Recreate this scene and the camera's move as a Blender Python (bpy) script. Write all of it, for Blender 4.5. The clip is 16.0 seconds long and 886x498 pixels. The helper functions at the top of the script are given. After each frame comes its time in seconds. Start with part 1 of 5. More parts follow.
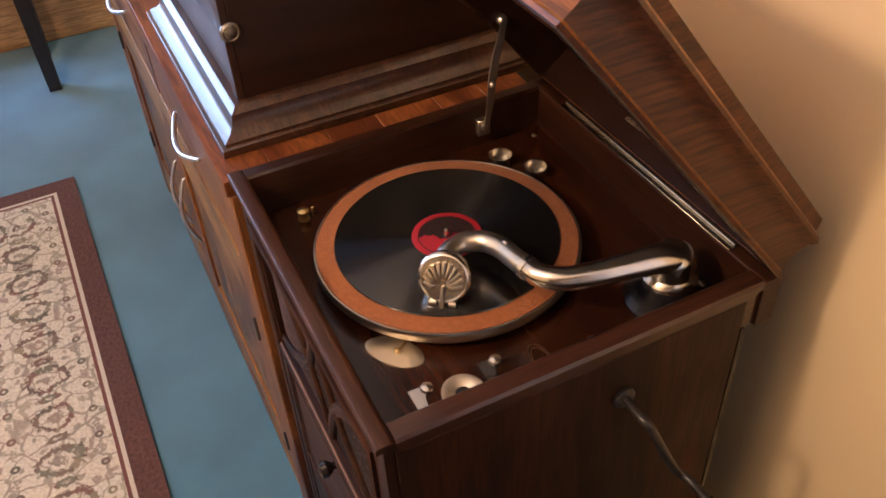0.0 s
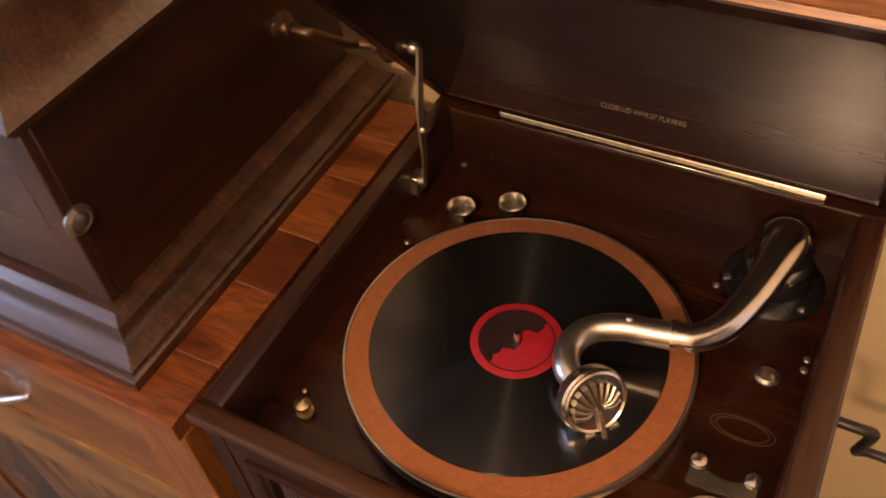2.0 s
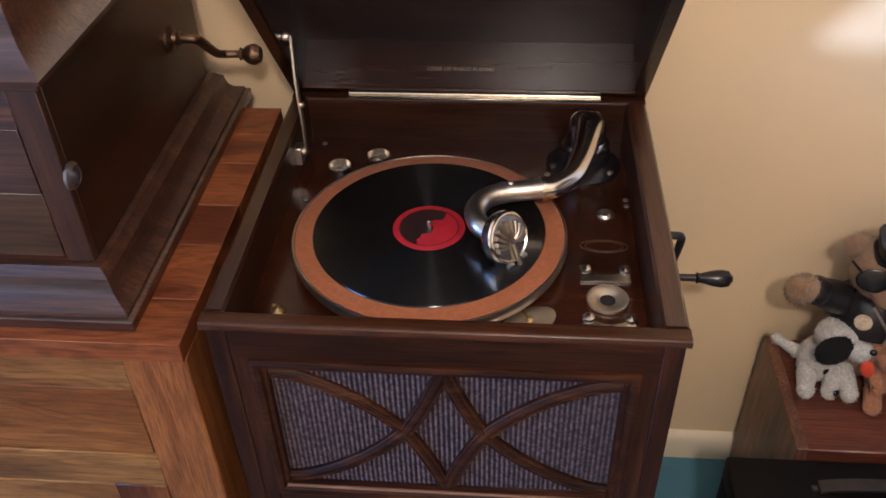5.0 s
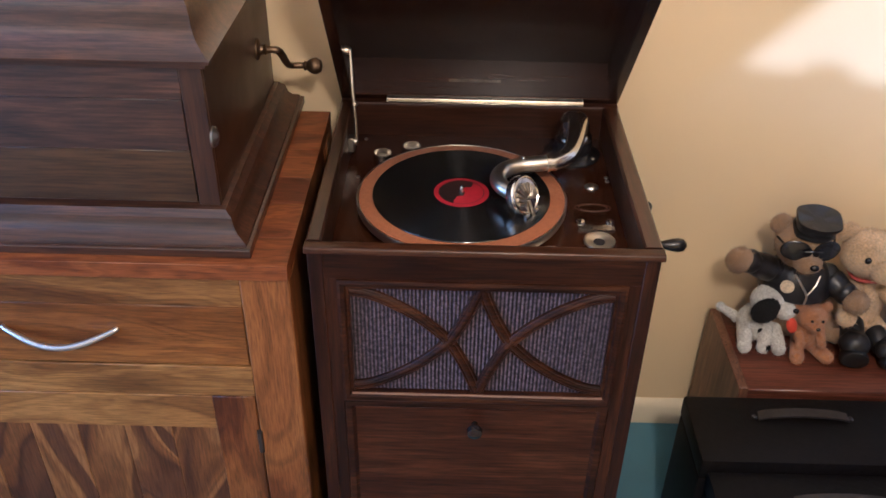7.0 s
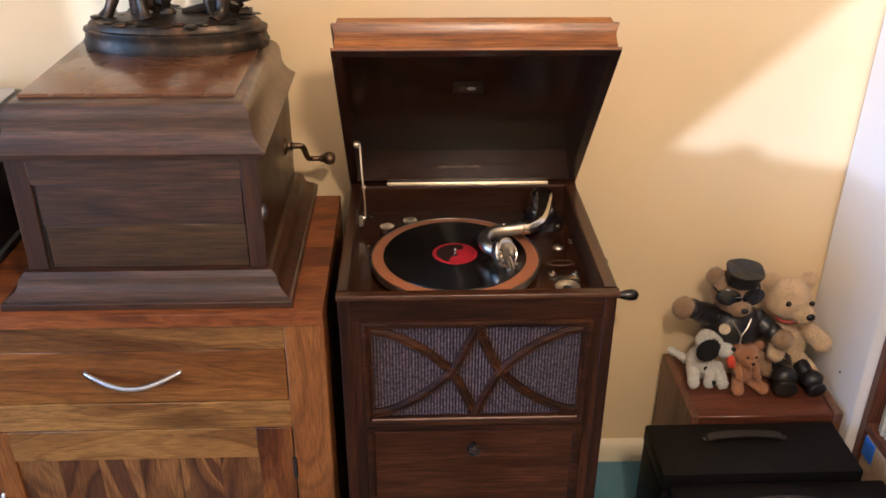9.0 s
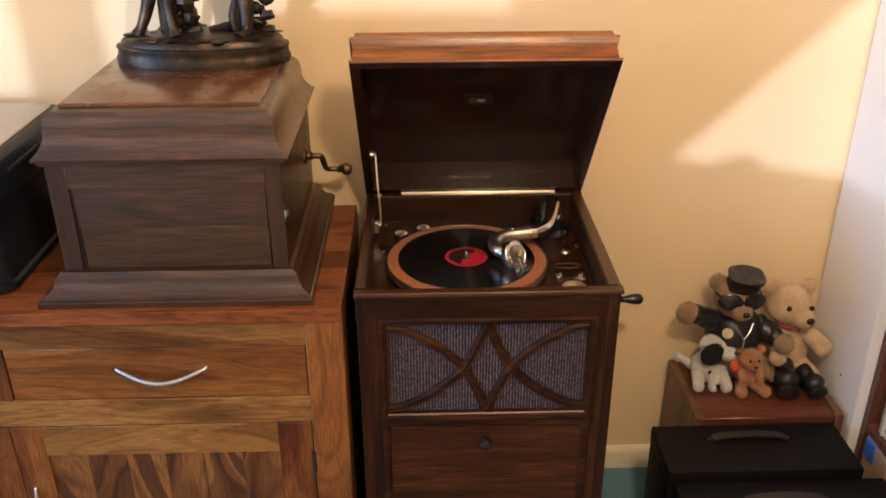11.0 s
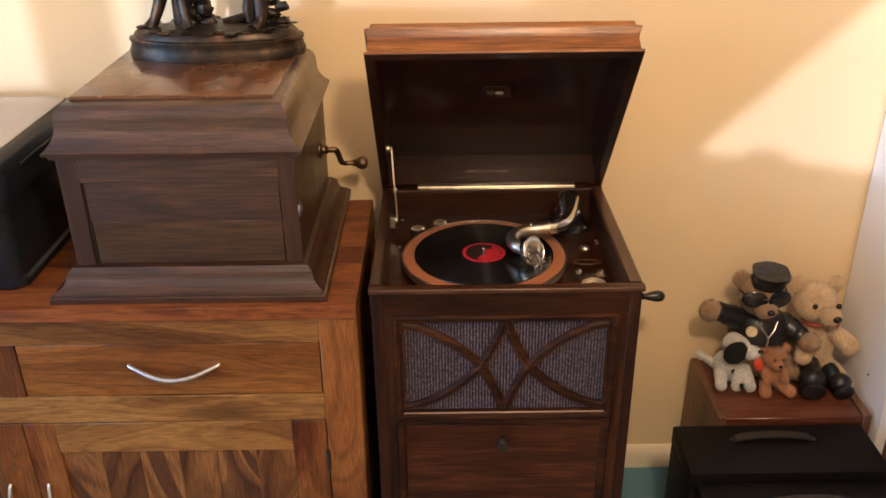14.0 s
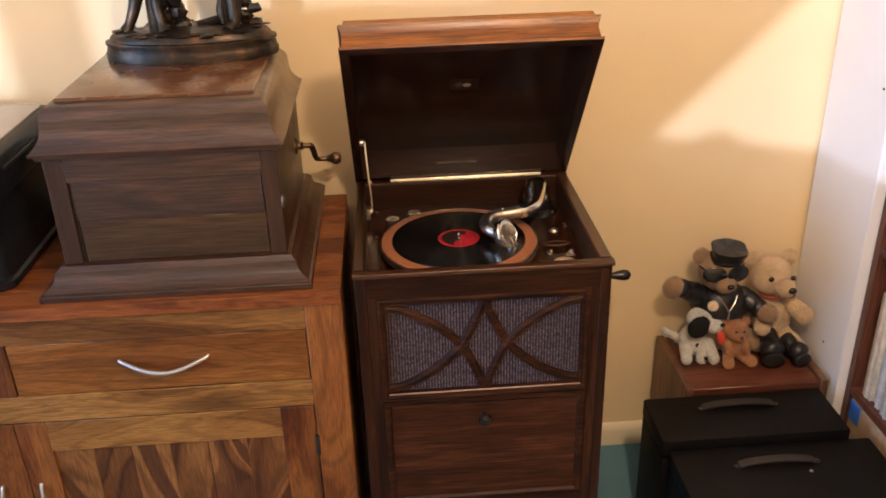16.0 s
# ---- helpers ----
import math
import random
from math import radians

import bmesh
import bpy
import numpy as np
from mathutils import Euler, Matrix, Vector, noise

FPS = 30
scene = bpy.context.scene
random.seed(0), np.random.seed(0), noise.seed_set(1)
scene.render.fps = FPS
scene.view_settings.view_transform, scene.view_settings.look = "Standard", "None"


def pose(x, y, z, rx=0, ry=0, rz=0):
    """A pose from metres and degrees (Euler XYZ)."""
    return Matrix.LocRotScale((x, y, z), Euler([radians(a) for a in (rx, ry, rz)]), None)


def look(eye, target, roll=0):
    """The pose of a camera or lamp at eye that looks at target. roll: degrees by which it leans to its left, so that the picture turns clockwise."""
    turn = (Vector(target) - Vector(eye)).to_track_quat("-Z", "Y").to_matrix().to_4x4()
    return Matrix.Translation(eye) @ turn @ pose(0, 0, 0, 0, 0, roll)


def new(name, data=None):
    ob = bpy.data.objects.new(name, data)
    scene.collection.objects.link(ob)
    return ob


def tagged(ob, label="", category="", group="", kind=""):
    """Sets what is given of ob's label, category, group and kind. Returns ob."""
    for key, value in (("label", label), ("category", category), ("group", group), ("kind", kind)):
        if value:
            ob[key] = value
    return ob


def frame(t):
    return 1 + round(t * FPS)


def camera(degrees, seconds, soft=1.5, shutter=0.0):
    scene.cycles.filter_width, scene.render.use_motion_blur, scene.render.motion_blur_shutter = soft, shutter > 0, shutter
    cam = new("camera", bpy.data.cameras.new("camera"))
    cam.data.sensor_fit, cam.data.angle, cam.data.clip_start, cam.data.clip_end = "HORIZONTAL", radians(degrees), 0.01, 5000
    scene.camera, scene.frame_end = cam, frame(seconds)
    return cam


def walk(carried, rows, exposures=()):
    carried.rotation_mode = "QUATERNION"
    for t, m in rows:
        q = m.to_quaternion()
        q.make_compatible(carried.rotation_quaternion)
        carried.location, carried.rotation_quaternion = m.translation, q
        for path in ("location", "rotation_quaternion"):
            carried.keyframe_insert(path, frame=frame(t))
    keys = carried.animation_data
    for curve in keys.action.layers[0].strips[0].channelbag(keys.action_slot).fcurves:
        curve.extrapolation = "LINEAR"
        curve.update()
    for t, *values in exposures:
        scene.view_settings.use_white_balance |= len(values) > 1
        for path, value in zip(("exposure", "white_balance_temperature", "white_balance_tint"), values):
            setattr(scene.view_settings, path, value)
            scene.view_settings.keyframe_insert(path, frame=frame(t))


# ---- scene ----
cam = camera(53.5, 16.0, 1.6, 0.3)
PATH = [
    (0, (0.907, -0.125, 1.447), (-0.467, 0.493, 0.131), -3.4),
    (0.5, (0.821, -0.148, 1.448), (-0.54, 0.493, 0.13), -5.2),
    (1, (0.706, -0.203, 1.449), (-0.535, 0.605, 0.105), -7.9),
    (1.5, (0.568, -0.22, 1.437), (-0.441, 0.782, 0.031), -8.0),
    (2, (0.404, -0.217, 1.415), (-0.329, 0.925, -0.054), -7.0),
    (2.5, (0.331, -0.258, 1.402), (-0.04, 1.06, -0.057), -4.4),
    (3, (0.311, -0.328, 1.405), (0.035, 1.089, 0.021), -1.8),
    (3.5, (0.341, -0.414, 1.401), (0.042, 1.034, 0.054), -0.3),
    (3.7, (0.331, -0.436, 1.416), (0.047, 1.013, 0.067), -0.7),
    (5.8, (0.222, -0.704, 1.386), (0.202, 0.895, 0.186), -0.1),
    (6, (0.194, -0.741, 1.391), (0.21, 0.864, 0.197), 0.6),
    (6.5, (0.185, -0.823, 1.424), (0.209, 0.787, 0.238), 2.1),
    (7, (0.186, -0.913, 1.461), (0.172, 0.729, 0.319), 1.1),
    (7.5, (0.134, -1.001, 1.467), (0.147, 0.679, 0.381), 0.2),
    (8, (0.117, -1.072, 1.498), (0.175, 0.632, 0.452), 1.5),
    (8.5, (0.142, -1.136, 1.533), (0.218, 0.592, 0.529), 1.3),
    (8.7, (0.132, -1.169, 1.558), (0.208, 0.573, 0.578), 0.6),
    (10.8, (0.112, -1.301, 1.557), (0.163, 0.499, 0.687), 0.1),
    (11, (0.118, -1.306, 1.546), (0.165, 0.489, 0.665), -0.2),
    (11.5, (0.119, -1.303, 1.532), (0.177, 0.478, 0.625), -0.7),
    (12, (0.118, -1.302, 1.545), (0.189, 0.47, 0.621), -1.0),
    (12.5, (0.114, -1.293, 1.541), (0.186, 0.484, 0.626), -1.0),
    (13, (0.114, -1.287, 1.536), (0.173, 0.497, 0.634), -0.8),
    (13.5, (0.111, -1.281, 1.531), (0.137, 0.509, 0.64), -0.5),
    (14, (0.124, -1.277, 1.533), (0.126, 0.514, 0.642), -0.7),
    (14.5, (0.135, -1.29, 1.527), (0.12, 0.499, 0.631), -0.0),
    (15, (0.15, -1.312, 1.519), (0.11, 0.473, 0.619), -0.6),
    (15.5, (0.122, -1.339, 1.526), (0.118, 0.457, 0.646), -2.1),
    (16, (0.08, -1.355, 1.523), (0.185, 0.442, 0.65), -1.7),
]
walk(cam, [(t, look(eye, target, roll)) for t, eye, target, roll in PATH],
     [(0, 0.0, 6300, 31), (0.6, -0.20, 6650, 33), (1, -0.08, 7050, 37), (2.2, -0.22, 7350, 36), (2.7, -0.46, 6600, 41), (3.0, -0.42, 6000, 40), (3.5, -0.30, 5150, 29), (6, -0.08, 4900, 21), (8, 0.08, 5000, 20), (8.7, 0.02, 5350, 20), (10.8, -0.18, 6150, 22), (13, -0.10, 6200, 23), (16, -0.12, 6200, 23)])

# ---- daylight, lamp ----
world = bpy.data.worlds.new("sky")
scene.world = world
world.use_nodes = True
wn = world.node_tree.nodes
sky = wn.new("ShaderNodeTexSky")
sky.sky_type, sky.sun_disc = "NISHITA", False
SUN_WAY = Vector((0.42, 1.0, -0.16)).normalized()
sky.sun_elevation = math.asin(-SUN_WAY.z)
sky.sun_rotation = math.atan2(-SUN_WAY.x, -SUN_WAY.y)
world.node_tree.links.new(sky.outputs[0], wn["Background"].inputs[0])
wn["Background"].inputs[1].default_value = 0.15


def lamp(name, kind, m, energy, color, **more):
    data = bpy.data.lights.new(name, kind)
    data.energy, data.color = energy, color
    for key, value in more.items():
        if key == "size":
            data.size = value
        elif key == "size_y":
            data.size_y = value
        elif key == "angle":
            data.angle = value
        elif key == "radius":
            data.shadow_soft_size = value
        elif key == "shape":
            data.shape = value
    ob = new(name, data)
    ob.matrix_world = m
    return ob


lamp("sun", "SUN", Vector((0, 0, 0)).lerp(SUN_WAY, 1).to_track_quat("-Z", "Y").to_matrix().to_4x4(), 2.4, (0.67, 0.81, 1.0), angle=radians(0.7))
lamp("room_lamp", "POINT", pose(0.41, -1.15, 2.02), 66, (1.0, 0.755, 0.455), radius=0.07)
lamp("window_sky", "AREA", look((-3.17, -1.55, 1.45), (-0.6, -0.7, 0.5)), 84, (0.38, 0.65, 1.0), shape="RECTANGLE", size=1.4, size_y=1.3)


# ---- mesh tools ----
def bm_new():
    return bmesh.new()


def box(bm, x0, x1, y0, y1, z0, z1, bev=0.0, seg=1, m=None):
    t = bmesh.new()
    bmesh.ops.create_cube(t, size=1, matrix=Matrix.LocRotScale(((x0 + x1) / 2, (y0 + y1) / 2, (z0 + z1) / 2), None, (x1 - x0, y1 - y0, z1 - z0)))
    if bev:
        bmesh.ops.bevel(t, geom=t.edges[:], offset=bev, segments=seg, profile=0.6, affect="EDGES")
    merge(bm, t, m)
    return bm


def merge(bm, t, m=None):
    if m is not None:
        t.transform(m)
    verts = [bm.verts.new(v.co) for v in t.verts]
    t.verts.index_update()
    for f in t.faces:
        try:
            bm.faces.new([verts[v.index] for v in f.verts])
        except ValueError:
            pass
    t.free()


def loft(bm, rings, cap=True, closed=True):
    """Skin between rings of equal point counts."""
    rows = [[bm.verts.new(p) for p in r] for r in rings]
    n = len(rows[0])
    for a, b in zip(rows, rows[1:]):
        for i in range(n if closed else n - 1):
            j = (i + 1) % n
            bm.faces.new((a[i], a[j], b[j], b[i]))
    if cap:
        bm.faces.new(rows[0][::-1])
        bm.faces.new(rows[-1])
    return bm


def moulded(bm, x0, x1, y0, y1, profile, cap=True):
    """A rectangular block whose four sides follow a profile of (outward, height)."""
    return loft(bm, [[(x0 - o, y0 - o, z), (x1 + o, y0 - o, z), (x1 + o, y1 + o, z), (x0 - o, y1 + o, z)] for o, z in profile], cap)


def lathe(bm, profile, seg=32, m=None, squash=1.0):
    t = bmesh.new()
    loft(t, [[(r * math.cos(2 * math.pi * i / seg), squash * r * math.sin(2 * math.pi * i / seg), z) for i in range(seg)] for r, z in profile])
    merge(bm, t, m)
    return bm


def smooth_line(pts, n=6):
    p = [Vector(q) for q in pts]
    p = [p[0] * 2 - p[1]] + p + [p[-1] * 2 - p[-2]]
    out = []
    for i in range(1, len(p) - 2):
        for k in range(n):
            t = k / n
            a, b, c, d = p[i - 1], p[i], p[i + 1], p[i + 2]
            out.append(0.5 * ((2 * b) + (c - a) * t + (2 * a - 5 * b + 4 * c - d) * t * t + (3 * b - a - 3 * c + d) * t ** 3))
    out.append(p[-2])
    return out


def tube(bm, pts, radii, seg=12, smooth=6, flat=1.0):
    """A round bar along a line; radii: one number or one per given point."""
    line = smooth_line(pts, smooth) if smooth else [Vector(p) for p in pts]
    if isinstance(radii, (int, float)):
        radii = [radii] * len(pts)
    k = smooth or 1
    up, rings = Vector((0.13, 0.31, 1)).normalized(), []
    for i, p in enumerate(line):
        way = (line[min(i + 1, len(line) - 1)] - line[max(i - 1, 0)]).normalized()
        side = way.cross(up)
        side = side.normalized() if side.length > 1e-4 else Vector((1, 0, 0))
        up = side.cross(way).normalized()
        f = min(i / k, len(radii) - 1.001)
        r = radii[int(f)] + (radii[min(int(f) + 1, len(radii) - 1)] - radii[int(f)]) * (f - int(f))
        rings.append([p + side * (r * math.cos(2 * math.pi * j / seg)) + up * (flat * r * math.sin(2 * math.pi * j / seg)) for j in range(seg)])
    return loft(bm, rings)


def ball(bm, centre, size, m=None, seg=16, rough=0.0, seed=0):
    t = bmesh.new()
    bmesh.ops.create_uvsphere(t, u_segments=seg, v_segments=max(6, seg * 2 // 3), radius=1)
    for v in t.verts:
        k = 1 + rough * noise.noise(v.co * 2.3 + Vector((seed * 3.1, seed, 0)))
        v.co = Vector((v.co.x * size[0], v.co.y * size[1], v.co.z * size[2])) * k
    if m is not None:
        t.transform(m)
    t.transform(Matrix.Translation(centre))
    merge(bm, t)
    return bm


def thing(name, at, label, category, group="", kind=""):
    ob = new(name)
    ob.location = at
    ob.empty_display_size = 0.05
    return tagged(ob, label, category, group, kind)


def part(name, bm, material, parent=None, label="", sharp=38):
    """Links a bmesh, given in world places, as one mesh under a thing or a part."""
    top = parent
    while top is not None and top.parent is not None:
        top = top.parent
    if top is not None:
        bm.transform(Matrix.Translation(-top.location))
    bmesh.ops.recalc_face_normals(bm, faces=bm.faces[:])
    data = bpy.data.meshes.new(name)
    bm.to_mesh(data)
    bm.free()
    data.shade_smooth()
    data.set_sharp_from_angle(angle=radians(sharp))
    data.materials.append(material)
    ob = new(name, data)
    ob.parent = parent
    return tagged(ob, label)


# ---- materials ----
def blank(name, rough=0.5, metal=0.0, color=(0.5, 0.5, 0.5)):
    mat = bpy.data.materials.new(name)
    mat.use_nodes = True
    b = mat.node_tree.nodes["Principled BSDF"]
    b.inputs["Roughness"].default_value, b.inputs["Metallic"].default_value = rough, metal
    b.inputs["Base Color"].default_value = (*color, 1)
    return mat, mat.node_tree, b


def node(tree, kind, **values):
    n = tree.nodes.new(kind)
    for key, value in values.items():
        n.inputs[key.replace("_", " ")].default_value = value
    return n


def ramp(tree, fac, stops):
    r = tree.nodes.new("ShaderNodeValToRGB")
    e = r.color_ramp.elements
    e[0].position, e[0].color = stops[0][0], (*stops[0][1], 1)
    e[1].position, e[1].color = stops[-1][0], (*stops[-1][1], 1)
    for p, c in stops[1:-1]:
        e.new(p).color = (*c, 1)
    tree.links.new(fac, r.inputs[0])
    return r


def mathn(tree, op, a, b=None):
    n = tree.nodes.new("ShaderNodeMath")
    n.operation = op
    for i, v in enumerate((a, b)):
        if v is None:
            continue
        if isinstance(v, (int, float)):
            n.inputs[i].default_value = v
        else:
            tree.links.new(v, n.inputs[i])
    return n.outputs[0]


def mixed(tree, fac, a, b, kind="MIX"):
    n = tree.nodes.new("ShaderNodeMix")
    n.data_type, n.blend_type = "RGBA", kind
    for socket, v in ((n.inputs[0], fac), (n.inputs[6], a), (n.inputs[7], b)):
        if isinstance(v, (int, float)):
            socket.default_value = v
        elif isinstance(v, tuple):
            socket.default_value = (*v, 1)
        else:
            tree.links.new(v, socket)
    return n.outputs[2]


def bumped(tree, b, height, strength=0.1, distance=0.002):
    n = node(tree, "ShaderNodeBump", Strength=strength, Distance=distance)
    tree.links.new(height, n.inputs["Height"])
    tree.links.new(n.outputs[0], b.inputs["Normal"])


def placed(tree, scale, shift=True, lean=0.0):
    """Object coordinates, stretched, and moved by a random amount for each object."""
    co = tree.nodes.new("ShaderNodeTexCoord")
    m = tree.nodes.new("ShaderNodeMapping")
    m.inputs["Scale"].default_value = scale
    source = co.outputs["Object"]
    if lean:
        turned = tree.nodes.new("ShaderNodeMapping")
        turned.inputs["Rotation"].default_value = (0, lean, 0)
        tree.links.new(source, turned.inputs[0])
        source = turned.outputs[0]
    tree.links.new(source, m.inputs[0])
    if shift:
        info = tree.nodes.new("ShaderNodeObjectInfo")
        comb = tree.nodes.new("ShaderNodeCombineXYZ")
        for i, k in enumerate((7.3, 11.9, 5.1)):
            tree.links.new(mathn(tree, "MULTIPLY", info.outputs["Random"], k), comb.inputs[i])
        tree.links.new(comb.outputs[0], m.inputs["Location"])
    return m.outputs[0]


AX = {"x": (1.0, 9.0, 9.0), "y": (9.0, 1.0, 9.0), "z": (9.0, 9.0, 1.0)}


def wood(name, dark, mid, light, axis, rough=0.34, figure=1.0, twist=1.0, coat=0.0, grain=0.8, wearing=1.0, coat_rough=0.2, spec=0.5):
    mat, t, b = blank(name, rough)
    co = placed(t, tuple(a * figure for a in AX[axis]))
    n1 = node(t, "ShaderNodeTexNoise", Scale=1.6, Detail=5.0, Roughness=0.55, Distortion=twist)
    t.links.new(co, n1.inputs["Vector"])
    co2 = placed(t, tuple(a * 9 if a > 2 else a * 4 for a in AX[axis]))
    n2 = node(t, "ShaderNodeTexNoise", Scale=3.0, Detail=4.0, Roughness=0.7)
    t.links.new(co2, n2.inputs["Vector"])
    big = ramp(t, n1.outputs[0], [(0.30, dark), (0.5, mid), (0.70, light)])
    fine = ramp(t, n2.outputs[0], [(0.36, (0.36, 0.33, 0.31)), (0.60, (1.30, 1.28, 1.26))])
    t.links.new(mixed(t, grain, big.outputs[0], fine.outputs[0], "MULTIPLY"), b.inputs["Base Color"])
    wear = node(t, "ShaderNodeTexNoise", Scale=14.0, Detail=4.0)
    t.links.new(placed(t, (1, 1, 1)), wear.inputs["Vector"])
    rr = node(t, "ShaderNodeMapRange", To_Min=rough - 0.08 * wearing, To_Max=rough + 0.14 * wearing)
    t.links.new(wear.outputs[0], rr.inputs[0])
    t.links.new(rr.outputs[0], b.inputs["Roughness"])
    b.inputs["Coat Weight"].default_value, b.inputs["Coat Roughness"].default_value = coat, coat_rough
    b.inputs["Specular IOR Level"].default_value = spec
    bumped(t, b, n2.outputs[0], 0.12, 0.001)
    return mat


def sheesham(name, axis, dark=(0.105, 0.033, 0.009), mid=(0.26, 0.092, 0.017), light=(0.40, 0.180, 0.033), lean=0.0, size=1.0, flame=False):
    """Rosewood: long flowing figure cut through growth rings, fine pores, a few dark knots."""
    mat, t, b = blank(name, 0.40)
    b.inputs["Coat Weight"].default_value, b.inputs["Coat Roughness"].default_value = 0.22, 0.30
    b.inputs["Specular IOR Level"].default_value = 0.3
    stretch = {"x": (1.5, 7.0, 7.0), "z": (7.0, 7.0, 1.5)}[axis]
    stretch = tuple(a * size for a in stretch)
    co = placed(t, stretch, True, lean)
    slow = node(t, "ShaderNodeTexNoise", Scale=1.0, Detail=3.2, Roughness=0.50, Distortion=1.1)
    t.links.new(co, slow.inputs["Vector"])
    tone = node(t, "ShaderNodeTexNoise", Scale=0.8, Detail=3.0, Roughness=0.5, Distortion=0.4)
    t.links.new(placed(t, tuple(a * 0.75 + 0.6 for a in stretch), True, lean), tone.inputs["Vector"])
    info = t.nodes.new("ShaderNodeObjectInfo")
    v = slow.outputs[0]
    half = tuple(0.5 * (a + c) for a, c in zip(dark, mid))
    pale = tuple(0.45 * a + 0.55 * c for a, c in zip(mid, light))
    if flame:
        stops = [(0.28, mid), (0.37, light), (0.405, pale), (0.425, dark), (0.47, half), (0.495, light), (0.53, pale), (0.56, mid), (0.575, dark), (0.62, half), (0.66, light)]
    else:
        stops = [(0.26, half), (0.34, mid), (0.42, light), (0.50, pale), (0.535, light), (0.62, mid), (0.70, half)]
    big = ramp(t, v, stops)
    # thin ring lines along the figure
    rings = mathn(t, "ADD", mathn(t, "MULTIPLY", mathn(t, "SINE", mathn(t, "MULTIPLY", v, 110.0)), 0.5), 0.5)
    line = ramp(t, rings, [(0.50, (1.05, 1.05, 1.05)), (0.97, (0.52, 0.45, 0.40))])
    shade = ramp(t, mathn(t, "ADD", tone.outputs[0], mathn(t, "MULTIPLY", mathn(t, "SUBTRACT", info.outputs["Random"], 0.5), 0.14)), [(0.32, (0.58, 0.50, 0.46)), (0.43, (0.90, 0.87, 0.84)), (0.62, (1.18, 1.22, 1.26))])
    n2 = node(t, "ShaderNodeTexNoise", Scale=5.0, Detail=4.0, Roughness=0.7)
    t.links.new(placed(t, tuple(a * 12 if a > 2 * size else a * 3.5 for a in stretch)), n2.inputs["Vector"])
    fine = ramp(t, n2.outputs[0], [(0.34, (0.44, 0.39, 0.36)), (0.60, (1.22, 1.22, 1.22))])
    kn = node(t, "ShaderNodeTexVoronoi", Scale=0.8, Randomness=1.0)
    t.links.new(placed(t, tuple(a * 0.8 + 0.8 for a in stretch)), kn.inputs["Vector"])
    knot = ramp(t, kn.outputs["Distance"], [(0.05, (0.20, 0.15, 0.14)), (0.17, (1, 1, 1))])
    col = mixed(t, 0.5, big.outputs[0], line.outputs[0], "MULTIPLY")
    col = mixed(t, 0.9, col, shade.outputs[0], "MULTIPLY")
    col = mixed(t, 0.75, col, fine.outputs[0], "MULTIPLY")
    t.links.new(mixed(t, 0.85, col, knot.outputs[0], "MULTIPLY"), b.inputs["Base Color"])
    rr = node(t, "ShaderNodeMapRange", To_Min=0.34, To_Max=0.52)
    t.links.new(tone.outputs[0], rr.inputs[0])
    t.links.new(rr.outputs[0], b.inputs["Roughness"])
    bumped(t, b, n2.outputs[0], 0.22, 0.001)
    return mat


def metal(name, color, rough=0.22, spots=0.15):
    mat, t, b = blank(name, rough, 1.0, color)
    n = node(t, "ShaderNodeTexNoise", Scale=40.0, Detail=3.0, Roughness=0.5)
    t.links.new(placed(t, (1, 1, 1)), n.inputs["Vector"])
    r = ramp(t, n.outputs[0], [(0.25, tuple(c * 0.86 for c in color)), (0.5, color)])
    t.links.new(r.outputs[0], b.inputs["Base Color"])
    rr = node(t, "ShaderNodeMapRange", To_Min=rough, To_Max=rough + spots)
    t.links.new(n.outputs[0], rr.inputs[0])
    t.links.new(rr.outputs[0], b.inputs["Roughness"])
    return mat


def plain(name, color, rough=0.5, vary=0.15, scale=20.0, bump=0.0, metal_=0.0, sheen=0.0):
    mat, t, b = blank(name, rough, metal_, color)
    n = node(t, "ShaderNodeTexNoise", Scale=scale, Detail=5.0, Roughness=0.6)
    t.links.new(placed(t, (1, 1, 1)), n.inputs["Vector"])
    r = ramp(t, n.outputs[0], [(0.3, tuple(c * (1 - vary) for c in color)), (0.7, tuple(min(1, c * (1 + vary)) for c in color))])
    t.links.new(r.outputs[0], b.inputs["Base Color"])
    if bump:
        bumped(t, b, n.outputs[0], bump, 0.003)
    b.inputs["Sheen Weight"].default_value = sheen
    return mat


oak_x = wood("dark_oak_across", (0.0115, 0.0028, 0.0010), (0.0285, 0.0083, 0.0027), (0.0600, 0.0205, 0.0066), "x", 0.45, figure=2.3, grain=1.0, spec=0.22)
oak_z = wood("dark_oak_upright", (0.0120, 0.0029, 0.0010), (0.0270, 0.0076, 0.0025), (0.0500, 0.0158, 0.0050), "z", 0.45, figure=1.6, grain=0.95, spec=0.25)
oak_y = wood("dark_oak_deep", (0.0190, 0.0056, 0.0024), (0.0400, 0.0126, 0.0052), (0.0640, 0.0218, 0.0090), "y", 0.32, coat=0.5, grain=0.8)
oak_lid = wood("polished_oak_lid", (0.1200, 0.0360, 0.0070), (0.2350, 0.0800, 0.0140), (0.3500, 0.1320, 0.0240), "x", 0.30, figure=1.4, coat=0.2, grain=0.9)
# Darker copy of the lid's oak: the end faces carry their shade in colour.
oak_lid_shaded = wood("polished_oak_lid_shaded", (0.048, 0.0140, 0.0042), (0.085, 0.0262, 0.0072), (0.125, 0.0420, 0.0118), "y", 0.38, figure=1.4, coat=0.1, grain=0.85, spec=0.3)
